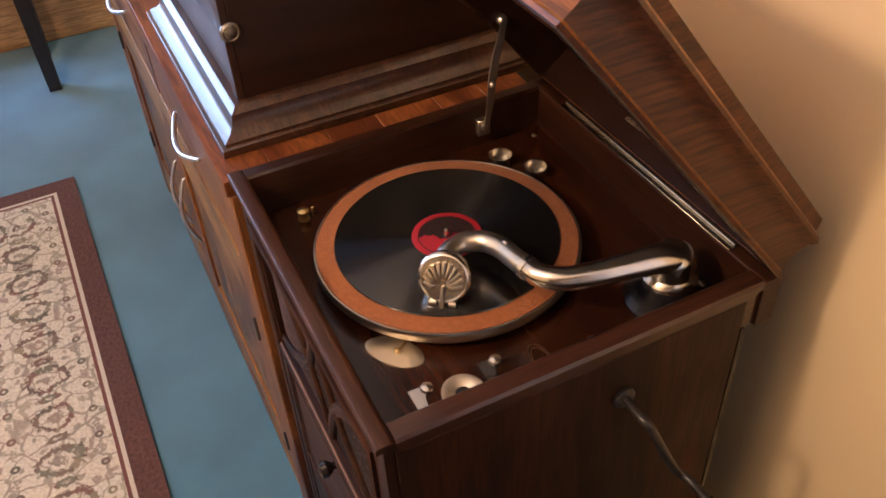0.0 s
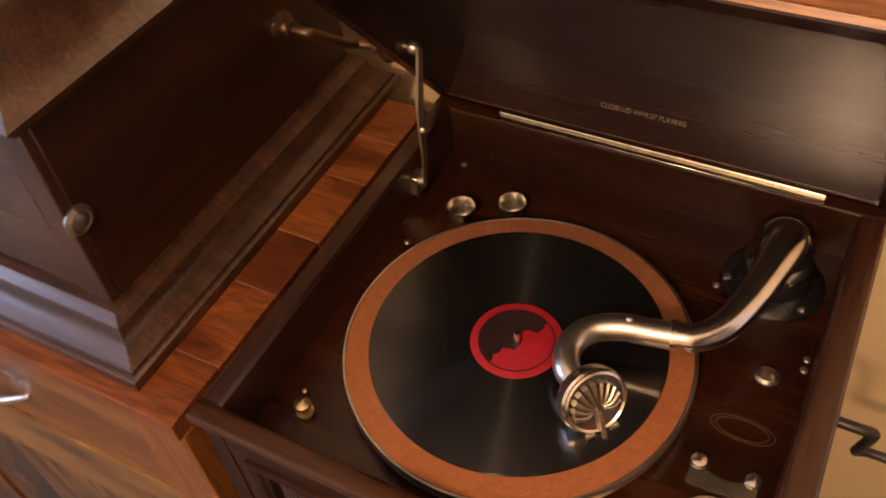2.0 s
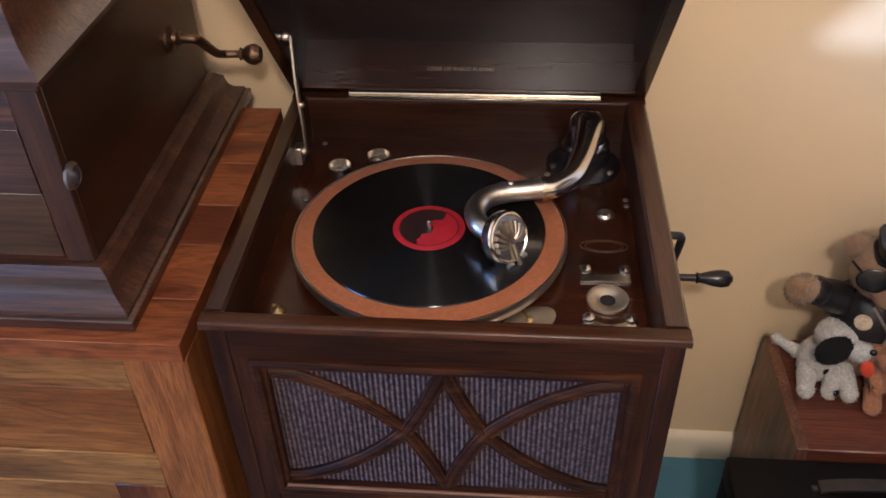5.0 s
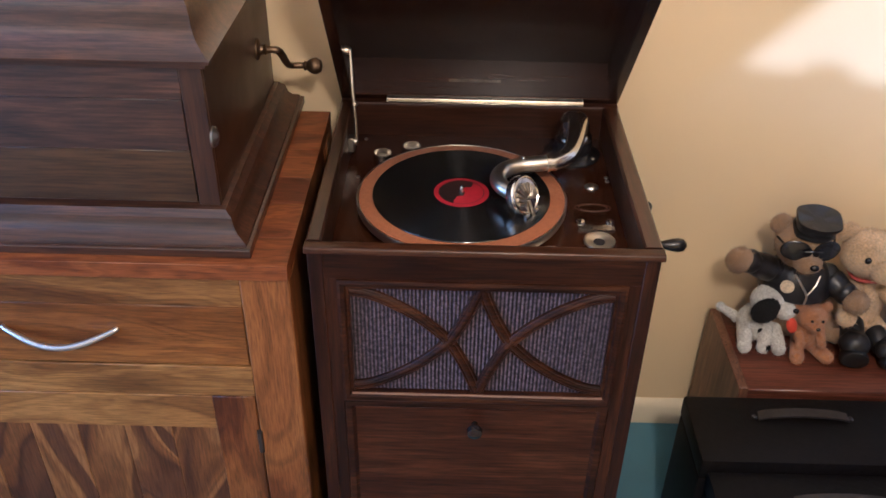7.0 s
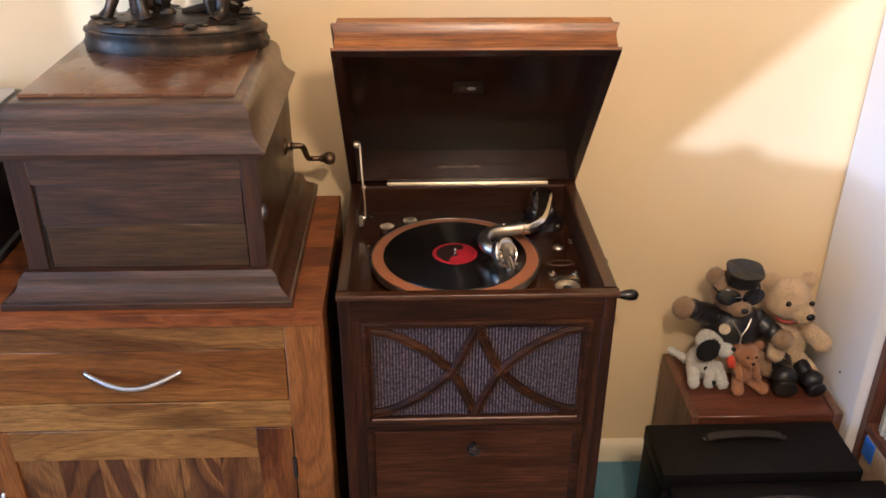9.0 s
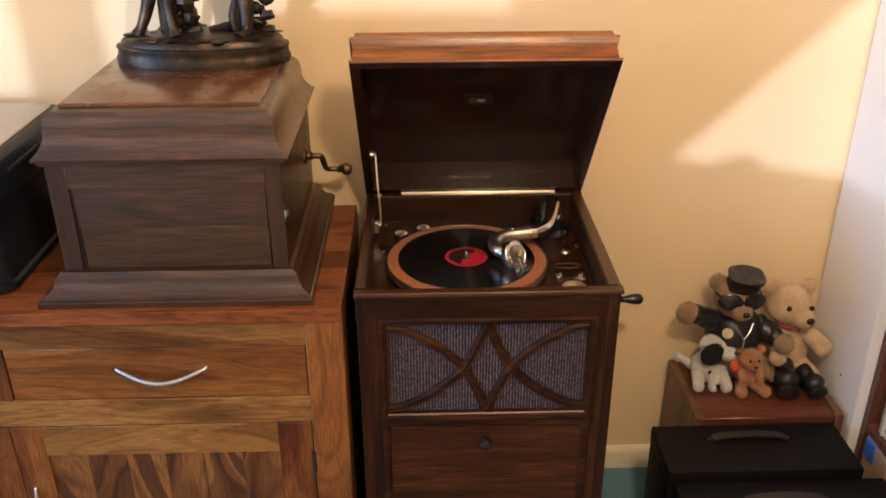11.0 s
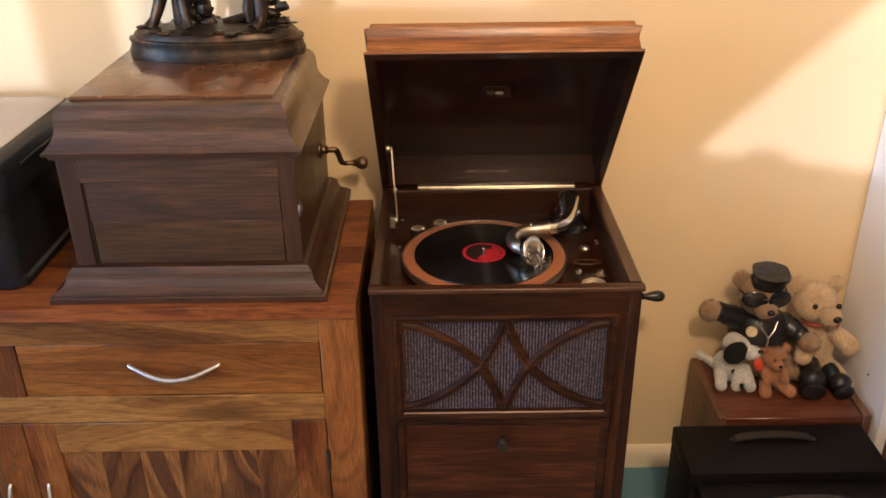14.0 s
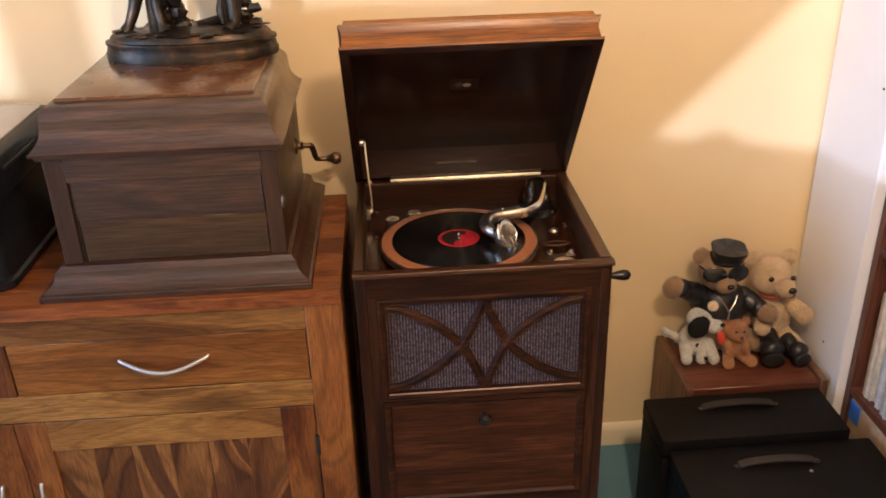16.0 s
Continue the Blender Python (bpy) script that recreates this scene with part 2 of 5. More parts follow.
# Back rim rail's oak, darkened so that its shade is in the colour.
oak_back_shaded = wood("dark_oak_back_shaded", (0.0150, 0.0046, 0.0022), (0.0260, 0.0084, 0.0038), (0.0420, 0.0146, 0.0062), "x", 0.36, spec=0.3)
oak_in = wood("dark_stained_inside", (0.0150, 0.0058, 0.0036), (0.0230, 0.0092, 0.0058), (0.0320, 0.0136, 0.0084), "x", 0.22, coat=0.4, grain=0.5, wearing=0.3, coat_rough=0.2, spec=0.35)
oak_deck = wood("stained_motor_board", (0.0150, 0.0038, 0.0014), (0.0300, 0.0080, 0.0028), (0.0460, 0.0136, 0.0046), "x", 0.24, figure=1.3, coat=0.4, grain=0.45, wearing=0.4, spec=0.3)
oak_rim = wood("worn_oak_rim", (0.018, 0.0050, 0.0017), (0.036, 0.0112, 0.0038), (0.064, 0.0220, 0.0070), "x", 0.34, figure=1.6, coat=0.25, grain=0.85, spec=0.3)
# Pale oak for the highlight painted along the grille's lower lip.
oak_glint = wood("oak_lip_glint", (0.070, 0.0300, 0.0150), (0.150, 0.0720, 0.0390), (0.250, 0.1350, 0.0800), "x", 0.34, figure=2.0, coat=0.5, grain=0.7)
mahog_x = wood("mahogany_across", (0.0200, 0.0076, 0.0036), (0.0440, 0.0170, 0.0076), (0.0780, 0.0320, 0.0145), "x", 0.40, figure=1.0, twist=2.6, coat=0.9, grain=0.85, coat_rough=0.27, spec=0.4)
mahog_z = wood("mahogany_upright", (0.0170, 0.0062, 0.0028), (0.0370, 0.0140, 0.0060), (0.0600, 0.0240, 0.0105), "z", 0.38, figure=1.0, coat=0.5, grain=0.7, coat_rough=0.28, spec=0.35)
# Cabinet sides: mahogany darkened, with the sides' shade put into the colour.
mahog_y_shaded = wood("mahogany_deep_shaded", (0.0141, 0.0042, 0.0018), (0.0241, 0.0074, 0.0030), (0.0325, 0.0108, 0.0046), "y", 0.33, figure=0.8, coat=0.3, grain=0.35)
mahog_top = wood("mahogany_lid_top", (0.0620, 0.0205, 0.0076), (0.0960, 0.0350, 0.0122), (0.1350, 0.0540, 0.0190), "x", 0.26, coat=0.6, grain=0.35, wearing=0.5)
rose_x, rose_z = sheesham("sheesham_across", "x", (0.075, 0.024, 0.007), (0.17, 0.060, 0.012), (0.26, 0.112, 0.022)), sheesham("sheesham_upright", "z", (0.060, 0.017, 0.006), (0.145, 0.043, 0.011), (0.235, 0.090, 0.021))
rose_pale = sheesham("sheesham_sapwood", "x", (0.100, 0.038, 0.011), (0.200, 0.092, 0.024), (0.34, 0.178, 0.050))
rose_drawer = sheesham("sheesham_drawer", "x", (0.095, 0.029, 0.008), (0.200, 0.074, 0.015), (0.290, 0.122, 0.026))
nickel = metal("worn_nickel", (0.64, 0.585, 0.50), 0.25)
bright = metal("polished_nickel", (0.70, 0.655, 0.58), 0.19, 0.12)
mirror_nickel = metal("smooth_nickel", (0.66, 0.62, 0.56), 0.18, 0.08)
brass = metal("old_brass", (0.62, 0.45, 0.20), 0.24)
bronze = metal("dark_bronze", (0.16, 0.105, 0.065), 0.36, 0.2)
iron = plain("black_iron", (0.022, 0.019, 0.018), 0.35, 0.3, 60)
black_paint = plain("black_enamel", (0.012, 0.011, 0.012), 0.22, 0.2, 40)
steel_handle = metal("brushed_steel", (0.70, 0.70, 0.72), 0.25)
felt = plain("tan_felt", (0.31, 0.102, 0.031), 0.95, 0.14, 160, 0.5, sheen=0.05)
gap_dark = plain("shadow_gap_board", (0.012, 0.009, 0.008), 0.8)


def wall_paint(name, color):
    mat, t, b = blank(name, 0.75)
    n = node(t, "ShaderNodeTexNoise", Scale=3.0, Detail=6.0)
    t.links.new(placed(t, (1, 1, 1), False), n.inputs["Vector"])
    r = ramp(t, n.outputs[0], [(0.3, tuple(c * 0.94 for c in color)), (0.7, color)])
    t.links.new(r.outputs[0], b.inputs["Base Color"])
    f = node(t, "ShaderNodeTexNoise", Scale=220.0, Detail=3.0)
    t.links.new(placed(t, (1, 1, 1), False), f.inputs["Vector"])
    bumped(t, b, f.outputs[0], 0.10, 0.002)
    return mat


cream = wall_paint("cream_wall_paint", (0.85, 0.66, 0.385))
white_paint = wall_paint("white_paint", (0.86, 0.85, 0.84))
skirt_paint = wall_paint("cream_gloss_paint", (0.80, 0.70, 0.50))


def carpet_material():
    mat, t, b = blank("teal_carpet", 0.95)
    n = node(t, "ShaderNodeTexNoise", Scale=420.0, Detail=3.0, Roughness=0.8)
    co = placed(t, (1, 1, 1), False)
    t.links.new(co, n.inputs["Vector"])
    m = node(t, "ShaderNodeTexNoise", Scale=5.0, Detail=5.0)
    t.links.new(co, m.inputs["Vector"])
    a = ramp(t, n.outputs[0], [(0.3, (0.040, 0.150, 0.215)), (0.7, (0.100, 0.290, 0.395))])
    c = ramp(t, m.outputs[0], [(0.35, (0.82, 0.82, 0.82)), (0.65, (1.1, 1.1, 1.1))])
    t.links.new(mixed(t, 1.0, a.outputs[0], c.outputs[0], "MULTIPLY"), b.inputs["Base Color"])
    bumped(t, b, n.outputs[0], 0.7, 0.004)
    b.inputs["Sheen Weight"].default_value = 0.3
    return mat


carpet = carpet_material()

# ---- the room ----
WALL_Y = 0.53
part("floor", box(bm_new(), -3.3, 1.52, -2.9, 0.63, -0.10, 0.0), carpet, None)
tagged(bpy.data.objects["floor"], "teal blue fitted carpet with a short pile", "floor", kind="structure")
part("wall_north", box(bm_new(), -3.2, 1.52, WALL_Y, WALL_Y + 0.1, 0.0, 2.45), cream)
tagged(bpy.data.objects["wall_north"], "cream painted wall behind the gramophones", "wall", kind="structure")
bm = box(bm_new(), -3.3, -3.2, -2.9, WALL_Y + 0.1, 0.0, 0.8)
box(bm, -3.3, -3.2, -2.9, WALL_Y + 0.1, 2.1, 2.45)
box(bm, -3.3, -3.2, -2.9, -2.25, 0.8, 2.1)
box(bm, -3.3, -3.2, -0.85, WALL_Y + 0.1, 0.8, 2.1)
part("wall_west", bm, cream)
tagged(bpy.data.objects["wall_west"], "cream painted wall with a window opening", "wall", kind="structure")
part("wall_east", box(bm_new(), 1.42, 1.52, -2.9, WALL_Y, 0.0, 2.45), cream)
tagged(bpy.data.objects["wall_east"], "cream painted wall behind the shelves", "wall", kind="structure")
part("ceiling", box(bm_new(), -3.3, 1.52, -2.9, WALL_Y + 0.1, 2.45, 2.55), white_paint)
tagged(bpy.data.objects["ceiling"], "plain white ceiling", "ceiling", kind="structure")


def south_wall():
    """Unseen plain masonry, its openings cut to cast the sun patches opposite."""
    y = -2.75
    k = WALL_Y - y
    sx, sz = SUN_WAY.x / SUN_WAY.y * k, SUN_WAY.z / SUN_WAY.y * k

    def at(x, z):
        return x - sx, z - sz
    patch_holes = [[at(0.644, 0.872), at(0.72, 0.857), at(0.775, 0.850), at(0.815, 0.868), at(0.845, 0.868), at(0.872, 0.842), at(1.03, 0.816), at(1.25, 0.79), at(1.25, 1.46)],
             [at(-1.15, 1.02), at(-0.70, 1.02), at(-0.72, 1.88), at(-1.15, 1.88)],
             [at(-0.56, 1.02), at(-0.50, 1.02), at(-0.20, 1.19), at(0.31, 1.19), at(0.31, 1.88), at(-0.60, 1.88)]]
    bm = bmesh.new()
    outer = [(-3.2, 0.0), (1.42, 0.0), (1.42, 2.45), (-3.2, 2.45)]
    edges = []
    for loop in [outer] + patch_holes:
        vs = [bm.verts.new((x, y, z)) for x, z in loop]
        edges += [bm.edges.new((a, b)) for a, b in zip(vs, vs[1:] + vs[:1])]
    bmesh.ops.triangle_fill(bm, use_beauty=True, use_dissolve=False, edges=edges)
    made = bmesh.ops.extrude_face_region(bm, geom=bm.faces[:])
    bmesh.ops.translate(bm, verts=[v for v in made["geom"] if isinstance(v, bmesh.types.BMVert)], vec=(0, -0.08, 0))
    ob = part("wall_south", bm, cream)
    tagged(ob, "unseen cream wall with openings cut to shape the sun patches", "wall", kind="structure")


south_wall()

bm = bm_new()
loft(bm, [[(x, WALL_Y, 0.0), (x, WALL_Y - 0.016, 0.0), (x, WALL_Y - 0.016, 0.046), (x, WALL_Y - 0.011, 0.056), (x, WALL_Y - 0.005, 0.062), (x, WALL_Y, 0.064)] for x in (-3.2, 1.07)])
part("baseboard", bm, skirt_paint)
tagged(bpy.data.objects["baseboard"], "cream painted skirting board along the wall", "baseboard", kind="structure")
part("wall_pier", box(bm_new(), 1.070, 1.42, 0.262, WALL_Y - 0.009, 0.0, 2.45, 0.003), white_paint)
tagged(bpy.data.objects["wall_pier"], "white painted boxed-in pier in the corner", "wall", kind="structure")


# ---- floor-standing gramophone ----
W, D, H = 0.462, 0.452, 0.822
DECK = 0.762


def console():
    c = thing("gramophone_console", (W / 2, D / 2, 0), "dark oak floor-standing gramophone with its lid open", "gramophone")
    # carcass
    part("side_panel", box(bm_new(), 0.003, 0.018, 0.018, 0.4145, 0.0, 0.80, 0.001), oak_z, c)
    part("side_panel", box(bm_new(), W - 0.018, W - 0.003, 0.018, 0.4145, 0.0, 0.80, 0.001), oak_z, c)
    # Black edge of the board stands in for the shadow gap behind the cabinet.
    part("back_panel", box(bm_new(), 0.0045, W - 0.0022, 0.4150, 0.4200, 0.0, 0.7600), black_paint, c, "thin back board, black for the shadow gap at the wall")
    for x0, x1 in ((0.003, 0.022), (W - 0.022, W - 0.003)):
        part("corner_post", box(bm_new(), x0, x1, 0.0075, 0.018, 0.0, 0.812, 0.0007), oak_z, c)
    part("bottom_board", box(bm_new(), 0.018, W - 0.018, 0.021, 0.414, 0.03, 0.045), oak_x, c)
    # top rim: four mitred rails with a small lip
    rim = [((0, 0.0, W, 0.020), "rim_front"), ((0, D - 0.022, W, D), "rim_back")]
    for (x0, y0, x1, y1), name in rim:
        bm = bm_new()
        loft(bm, [[(x, y0, H - 0.0085), (x, y0, H - 0.0022), (x, y0 + 0.0008, H - 0.0009), (x, y0 + 0.0022, H - 0.0002), (x, y0 + 0.0050, H), (x, y1 - 0.005, H), (x, y1 - 0.002, H - 0.0008), (x, y1, H - 0.003), (x, y1, 0.7605), (x, (y0 if y0 > 0.1 else y0 + 0.019), 0.7605), (x, (y0 if y0 > 0.1 else y0 + 0.019), 0.8095), (x, (y0 if y0 > 0.1 else y0 + 0.0078), 0.8095), (x, (y0 if y0 > 0.1 else y0 + 0.0070), H - 0.0085)] for x in (x0, x1)])
        part("rim_rail", bm, oak_rim if y0 < 0.1 else oak_back_shaded, c)
    for x0, x1, s in ((0, 0.021, 1), (W - 0.025, W, -1)):
        bm = bm_new()
        out, inn = (x0, x1) if s > 0 else (x1, x0)
        loft(bm, [[(out, y, H - 0.010), (out, y, H - 0.003), (out + s * 0.003, y, H + 0.0004), (inn - s * 0.003, y, H + 0.0004), (inn, y, H - 0.003), (inn, y, 0.7605), (out + s * 0.004, y, 0.7605), (out + s * 0.004, y, H - 0.010)] for y in (0.020, D - 0.022)])
        part("rim_rail", bm, oak_y, c)
    part("motor_board", box(bm_new(), 0.019, W - 0.019, 0.019, D - 0.02, DECK - 0.016, DECK), oak_deck, c, "dark stained motor board")
    # front below the rim
    part("fascia_rail", box(bm_new(), 0.0222, W - 0.0222, 0.0080, 0.018, 0.768, 0.812, 0.0006), oak_x, c)
    for x0, x1 in ((0.022, 0.039), (W - 0.039, W - 0.022)):
        part("stile", box(bm_new(), x0, x1, 0.0090, 0.020, 0.03, 0.768, 0.0006), oak_z, c)
    part("plinth_rail", box(bm_new(), 0.039, W - 0.039, 0.011, 0.020, 0.0, 0.296, 0.001), oak_x, c)
    # grille: moulded frame, ribbed cloth, curved fret bars
    gx0, gx1, gz0, gz1 = 0.039, 0.423, 0.551, 0.768
    g = part("grille_frame", mitred(gx0, gx1, gz0, gz1, [(0.0, 0.012), (0.0, 0.005), (0.004, 0.003), (0.009, 0.005), (0.011, 0.009), (0.015, 0.009), (0.016, 0.018)]), oak_x, c)
    part("grille_cloth", cloth_mesh(gx0 + 0.012, gx1 - 0.012, gz0 + 0.012, gz1 - 0.012, 0.0175), cloth, c, "ribbed grey-purple loudspeaker cloth")
    # Added pale bead: the highlight on the frame's lower lip, put into colour.
    part("grille_bead", tube(bm_new(), [(gx0 + 0.012, 0.0082, gz0 + 0.0130), (gx1 - 0.012, 0.0082, gz0 + 0.0130)], 0.0022, 8, 0), oak_glint, g, "added pale bead, painted highlight along the lower lip")
    cx, cz = (gx0 + gx1) / 2, (gz0 + gz1) / 2
    curve = [(-0.182, 0.086), (-0.150, 0.080), (-0.110, 0.060), (-0.075, 0.034), (-0.044, 0.002), (-0.026, -0.030), (-0.012, -0.062), (0.000, -0.095)]
    for sx in (1, -1):
        for sz in (1, -1):
            line = smooth_line([(cx + sx * u, 0.012, cz + sz * v) for u, v in curve], 4)
            bm = bmesh.new()
            rings = []
            for i, p in enumerate(line):
                way = (line[min(i + 1, len(line) - 1)] - line[max(i - 1, 0)]).normalized()
                nrm = Vector((-way.z, 0, way.x)) * 0.0085
                y0 = 0.0105 + 0.0006 * (sx * sz > 0) + 0.0003 * (sx > 0)
                rings.append([p + nrm * k + Vector((0, y0 - 0.012 + dy, 0)) for k, dy in ((1.0, 0.006), (0.96, 0.002), (0.78, 0.0006), (0.52, 0.0014), (0.30, -0.0002), (0, -0.0008), (-0.30, -0.0002), (-0.52, 0.0014), (-0.78, 0.0006), (-0.96, 0.002), (-1.0, 0.006))])
            loft(bm, rings)
            part("fret_bar", bm, oak_x, c)
    # door
    d = part("door", mitred(0.0395, 0.4225, 0.299, 0.548, [(0.0, 0.018), (0.0, 0.009), (0.001, 0.008), (0.010, 0.008), (0.013, 0.011), (0.015, 0.0125), (0.016, 0.018)]), oak_x, c)
    part("door_panel", box(bm_new(), 0.052, 0.410, 0.0125, 0.018, 0.312, 0.536), oak_door, d)
    knob = bm_new()
    lathe(knob, [(0.005, 0), (0.005, 0.006), (0.008, 0.009), (0.0120, 0.015), (0.0105, 0.022), (0.004, 0.025)], 20, pose(0.230, 0.0125, 0.503, 90, 0, 0))
    part("door_knob", knob, plain("dark_polished_knob", (0.020, 0.014, 0.013), 0.22), d, "small dark turned knob")
    lid(c)
    deck_fittings(c)
    tonearm(c)
    crank_handle(c)
    turntable(c)
    return c


def mitred(x0, x1, z0, z1, profile, m=None):
    """A picture frame in the plane y: profile of (inward, y)."""
    bm = bmesh.new()
    rows = [[bm.verts.new(p) for p in ((x0 + i, y, z0 + i), (x1 - i, y, z0 + i), (x1 - i, y, z1 - i), (x0 + i, y, z1 - i))] for i, y in profile]
    for a, b in zip(rows, rows[1:]):
        for i in range(4):
            j = (i + 1) % 4
            bm.faces.new((a[i], a[j], b[j], b[i]))
    a, b = rows[-1], rows[0]
    for i in range(4):
        j = (i + 1) % 4
        bm.faces.new((a[i], a[j], b[j], b[i]))
    return bm


def cloth_mesh(x0, x1, z0, z1, y):
    """Cloth with real upright ribs."""
    bm = bmesh.new()
    n = 132
    rows = []
    for k, z in enumerate((z0, z1)):
        rows.append([bm.verts.new((x0 + (x1 - x0) * i / n, y - (0.0013 if i % 2 else 0.0), z)) for i in range(n + 1)])
    for i in range(n):
        bm.faces.new((rows[0][i], rows[0][i + 1], rows[1][i + 1], rows[1][i]))
    return bm


def cloth_material():
    mat, t, b = blank("ribbed_cloth", 0.9)
    co = placed(t, (1, 1, 1), False)
    n = node(t, "ShaderNodeTexNoise", Scale=1.0, Detail=3.0, Roughness=0.7)
    m = t.nodes.new("ShaderNodeMapping")
    m.inputs["Scale"].default_value = (190, 20, 150)
    t.links.new(co, m.inputs[0])
    t.links.new(m.outputs[0], n.inputs["Vector"])
    sep = t.nodes.new("ShaderNodeSeparateXYZ")
    t.links.new(co, sep.inputs[0])
    rib = mathn(t, "SINE", mathn(t, "MULTIPLY", sep.outputs[0], 2 * math.pi / 0.0054))
    weave = mathn(t, "ADD", mathn(t, "MULTIPLY", n.outputs[0], 0.8), mathn(t, "MULTIPLY", rib, 0.14))
    r = ramp(t, weave, [(0.26, (0.008, 0.0056, 0.0075)), (0.42, (0.042, 0.029, 0.038)), (0.64, (0.140, 0.100, 0.125))])
    t.links.new(r.outputs[0], b.inputs["Base Color"])
    bumped(t, b, n.outputs[0], 0.5, 0.002)
    return mat


cloth = cloth_material()
oak_door = wood("dark_oak_door", (0.0250, 0.0064, 0.0023), (0.0470, 0.0140, 0.0048), (0.0780, 0.0270, 0.0096), "x", 0.42, figure=2.3, grain=1.0, spec=0.25)


def lid(c):
    hinge = Matrix.Translation((0, 0.445, H + 0.003)) @ pose(0, 0, 0, -51.4, 0, 0)
    x0, x1, y0, y1 = -0.001, W + 0.001, -0.449, 0.004
    bm = bmesh.new()
    prof = [(-0.014, 0.072), (-0.014, 0.0), (0.0, 0.0), (0.001, 0.004), (-0.004, 0.007), (-0.005, 0.030), (-0.003, 0.043), (0.0, 0.047), (0.0015, 0.051), (-0.001, 0.055), (-0.006, 0.058), (-0.009, 0.0705), (-0.046, 0.080)]
    moulded(bm, x0, x1, y0, y1, prof, cap=False)
    # outer top
    o, z = prof[-1]
    bm.faces.new([bm.verts.new(p) for p in ((x0 - o, y0 - o, z), (x1 + o, y0 - o, z), (x1 + o, y1 + o, z), (x0 - o, y1 + o, z))])
    bmesh.ops.remove_doubles(bm, verts=bm.verts[:], dist=1e-5)
    bm.transform(hinge)
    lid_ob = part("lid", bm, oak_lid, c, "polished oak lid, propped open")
    lid_ob.data.materials.append(oak_lid_shaded)
    # faces turned sideways take the shaded copy
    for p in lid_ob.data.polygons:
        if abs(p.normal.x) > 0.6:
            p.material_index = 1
    bm = bmesh.new()
    moulded(bm, x0, x1, y0, y1, [(-0.0144, 0.0690), (-0.0144, 0.0004), (-0.0170, 0.0004), (-0.0170, 0.0660)])
    bm.transform(hinge)
    part("lid_lining", bm, oak_in, lid_ob, "near-black stained inside of the lid")
    # dark underside of the lid's rails
    bm = bmesh.new()
    moulded(bm, x0, x1, y0, y1, [(-0.015, -0.0016), (0.0, -0.0016), (0.0, -0.0002), (-0.015, -0.0002), (-0.015, -0.0016)], cap=False)
    bm.transform(hinge)
    part("lid_rail_edge", bm, oak_in, lid_ob)
    # long piano hinge on the back rail, with knuckles
    bm = bmesh.new()
    box(bm, 0.075, 0.405, 0.4305, 0.444, H, H + 0.0016, 0.0004)
    n = 14
    for i in range(n):
        a, b = 0.075 + 0.33 * i / n, 0.075 + 0.33 * (i + 0.97) / n
        tube(bm, [(a, 0.4400, H + 0.0028), (b, 0.4400, H + 0.0028)], 0.0026, 10, 0)
    part("piano_hinge", bm, metal("silvery_brass", (0.62, 0.57, 0.47), 0.15), lid_ob, "worn silvery piano hinge")
    # emblem in the lid: a small framed oval without lettering
    bm = box(bm_new(), 0.203, 0.259, -0.264, -0.226, 0.0645, 0.0659, 0.0008)
    bm.transform(hinge)
    e = part("emblem_plate", bm, plain("emblem_dark", (0.020, 0.009, 0.005), 0.4), lid_ob, "dark transfer plate")
    for nm, (ex, ey, rx, ry), mt in (("emblem_shape", (0.236, -0.243, 0.008, 0.0055), plain("emblem_pale", (0.34, 0.30, 0.25), 0.5, 0.3, 300)), ("emblem_shape", (0.219, -0.245, 0.007, 0.009), plain("emblem_brown", (0.075, 0.042, 0.022), 0.5, 0.3, 300))):
        bm = lathe(bm_new(), [(rx, 0), (rx, 0.0006)], 20, pose(ex, ey, 0.0637), ry / rx)
        bm.transform(hinge)
        part(nm, bm, mt, e)
    # gilt line of writing on the lid's back board
    cu = bpy.data.curves.new("writing", "FONT")
    cu.body, cu.size, cu.extrude, cu.align_x, cu.align_y = "CLOSE LID WHILST PLAYING", 0.0068, 0.0001, "CENTER", "CENTER"
    tmp = bpy.data.objects.new("writing", cu)
    scene.collection.objects.link(tmp)
    bpy.context.view_layer.update()
    data = bpy.data.meshes.new_from_object(tmp.evaluated_get(bpy.context.evaluated_depsgraph_get()))
    bpy.data.objects.remove(tmp)
    bm = bmesh.new()
    bm.from_mesh(data)
    # written on the inner back board: reads along x, up away from the hinge
    bm.transform(hinge @ Matrix.Translation((0.222, y1 - 0.0172, 0.027)) @ pose(0, 0, 0, 90, 0, 0))
    part("writing", bm, plain("gilt_letters", (0.20, 0.165, 0.125), 0.4), lid_ob, "gilt letters: close lid whilst playing")
    # quadrant stay: a flat curved blade that slides in a small bracket, with a round pivot knob
    bm = bmesh.new()
    lathe(bm, [(0.001, 0), (0.0068, 0), (0.0072, 0.004), (0.0060, 0.008), (0.003, 0.0105), (0.001, 0.011)], 16, pose(0.0165, 0.373, 0.936, 0, 90, 0))
    line = smooth_line([(0.0262, 0.373, 0.938), (0.0275, 0.366, 0.912), (0.0290, 0.358, 0.885), (0.0310, 0.352, 0.856), (0.0330, 0.348, 0.828), (0.0340, 0.341, 0.795)], 5)
    rings = []
    for i, p in enumerate(line):
        way = (line[min(i + 1, len(line) - 1)] - line[max(i - 1, 0)]).normalized()
        wide = way.cross(Vector((1, 0, 0))).normalized() * (0.0036 + 0.0022 * math.sin(math.pi * min(1, i / len(line) * 1.1)))
        flat = Vector((0.0013, 0, 0))
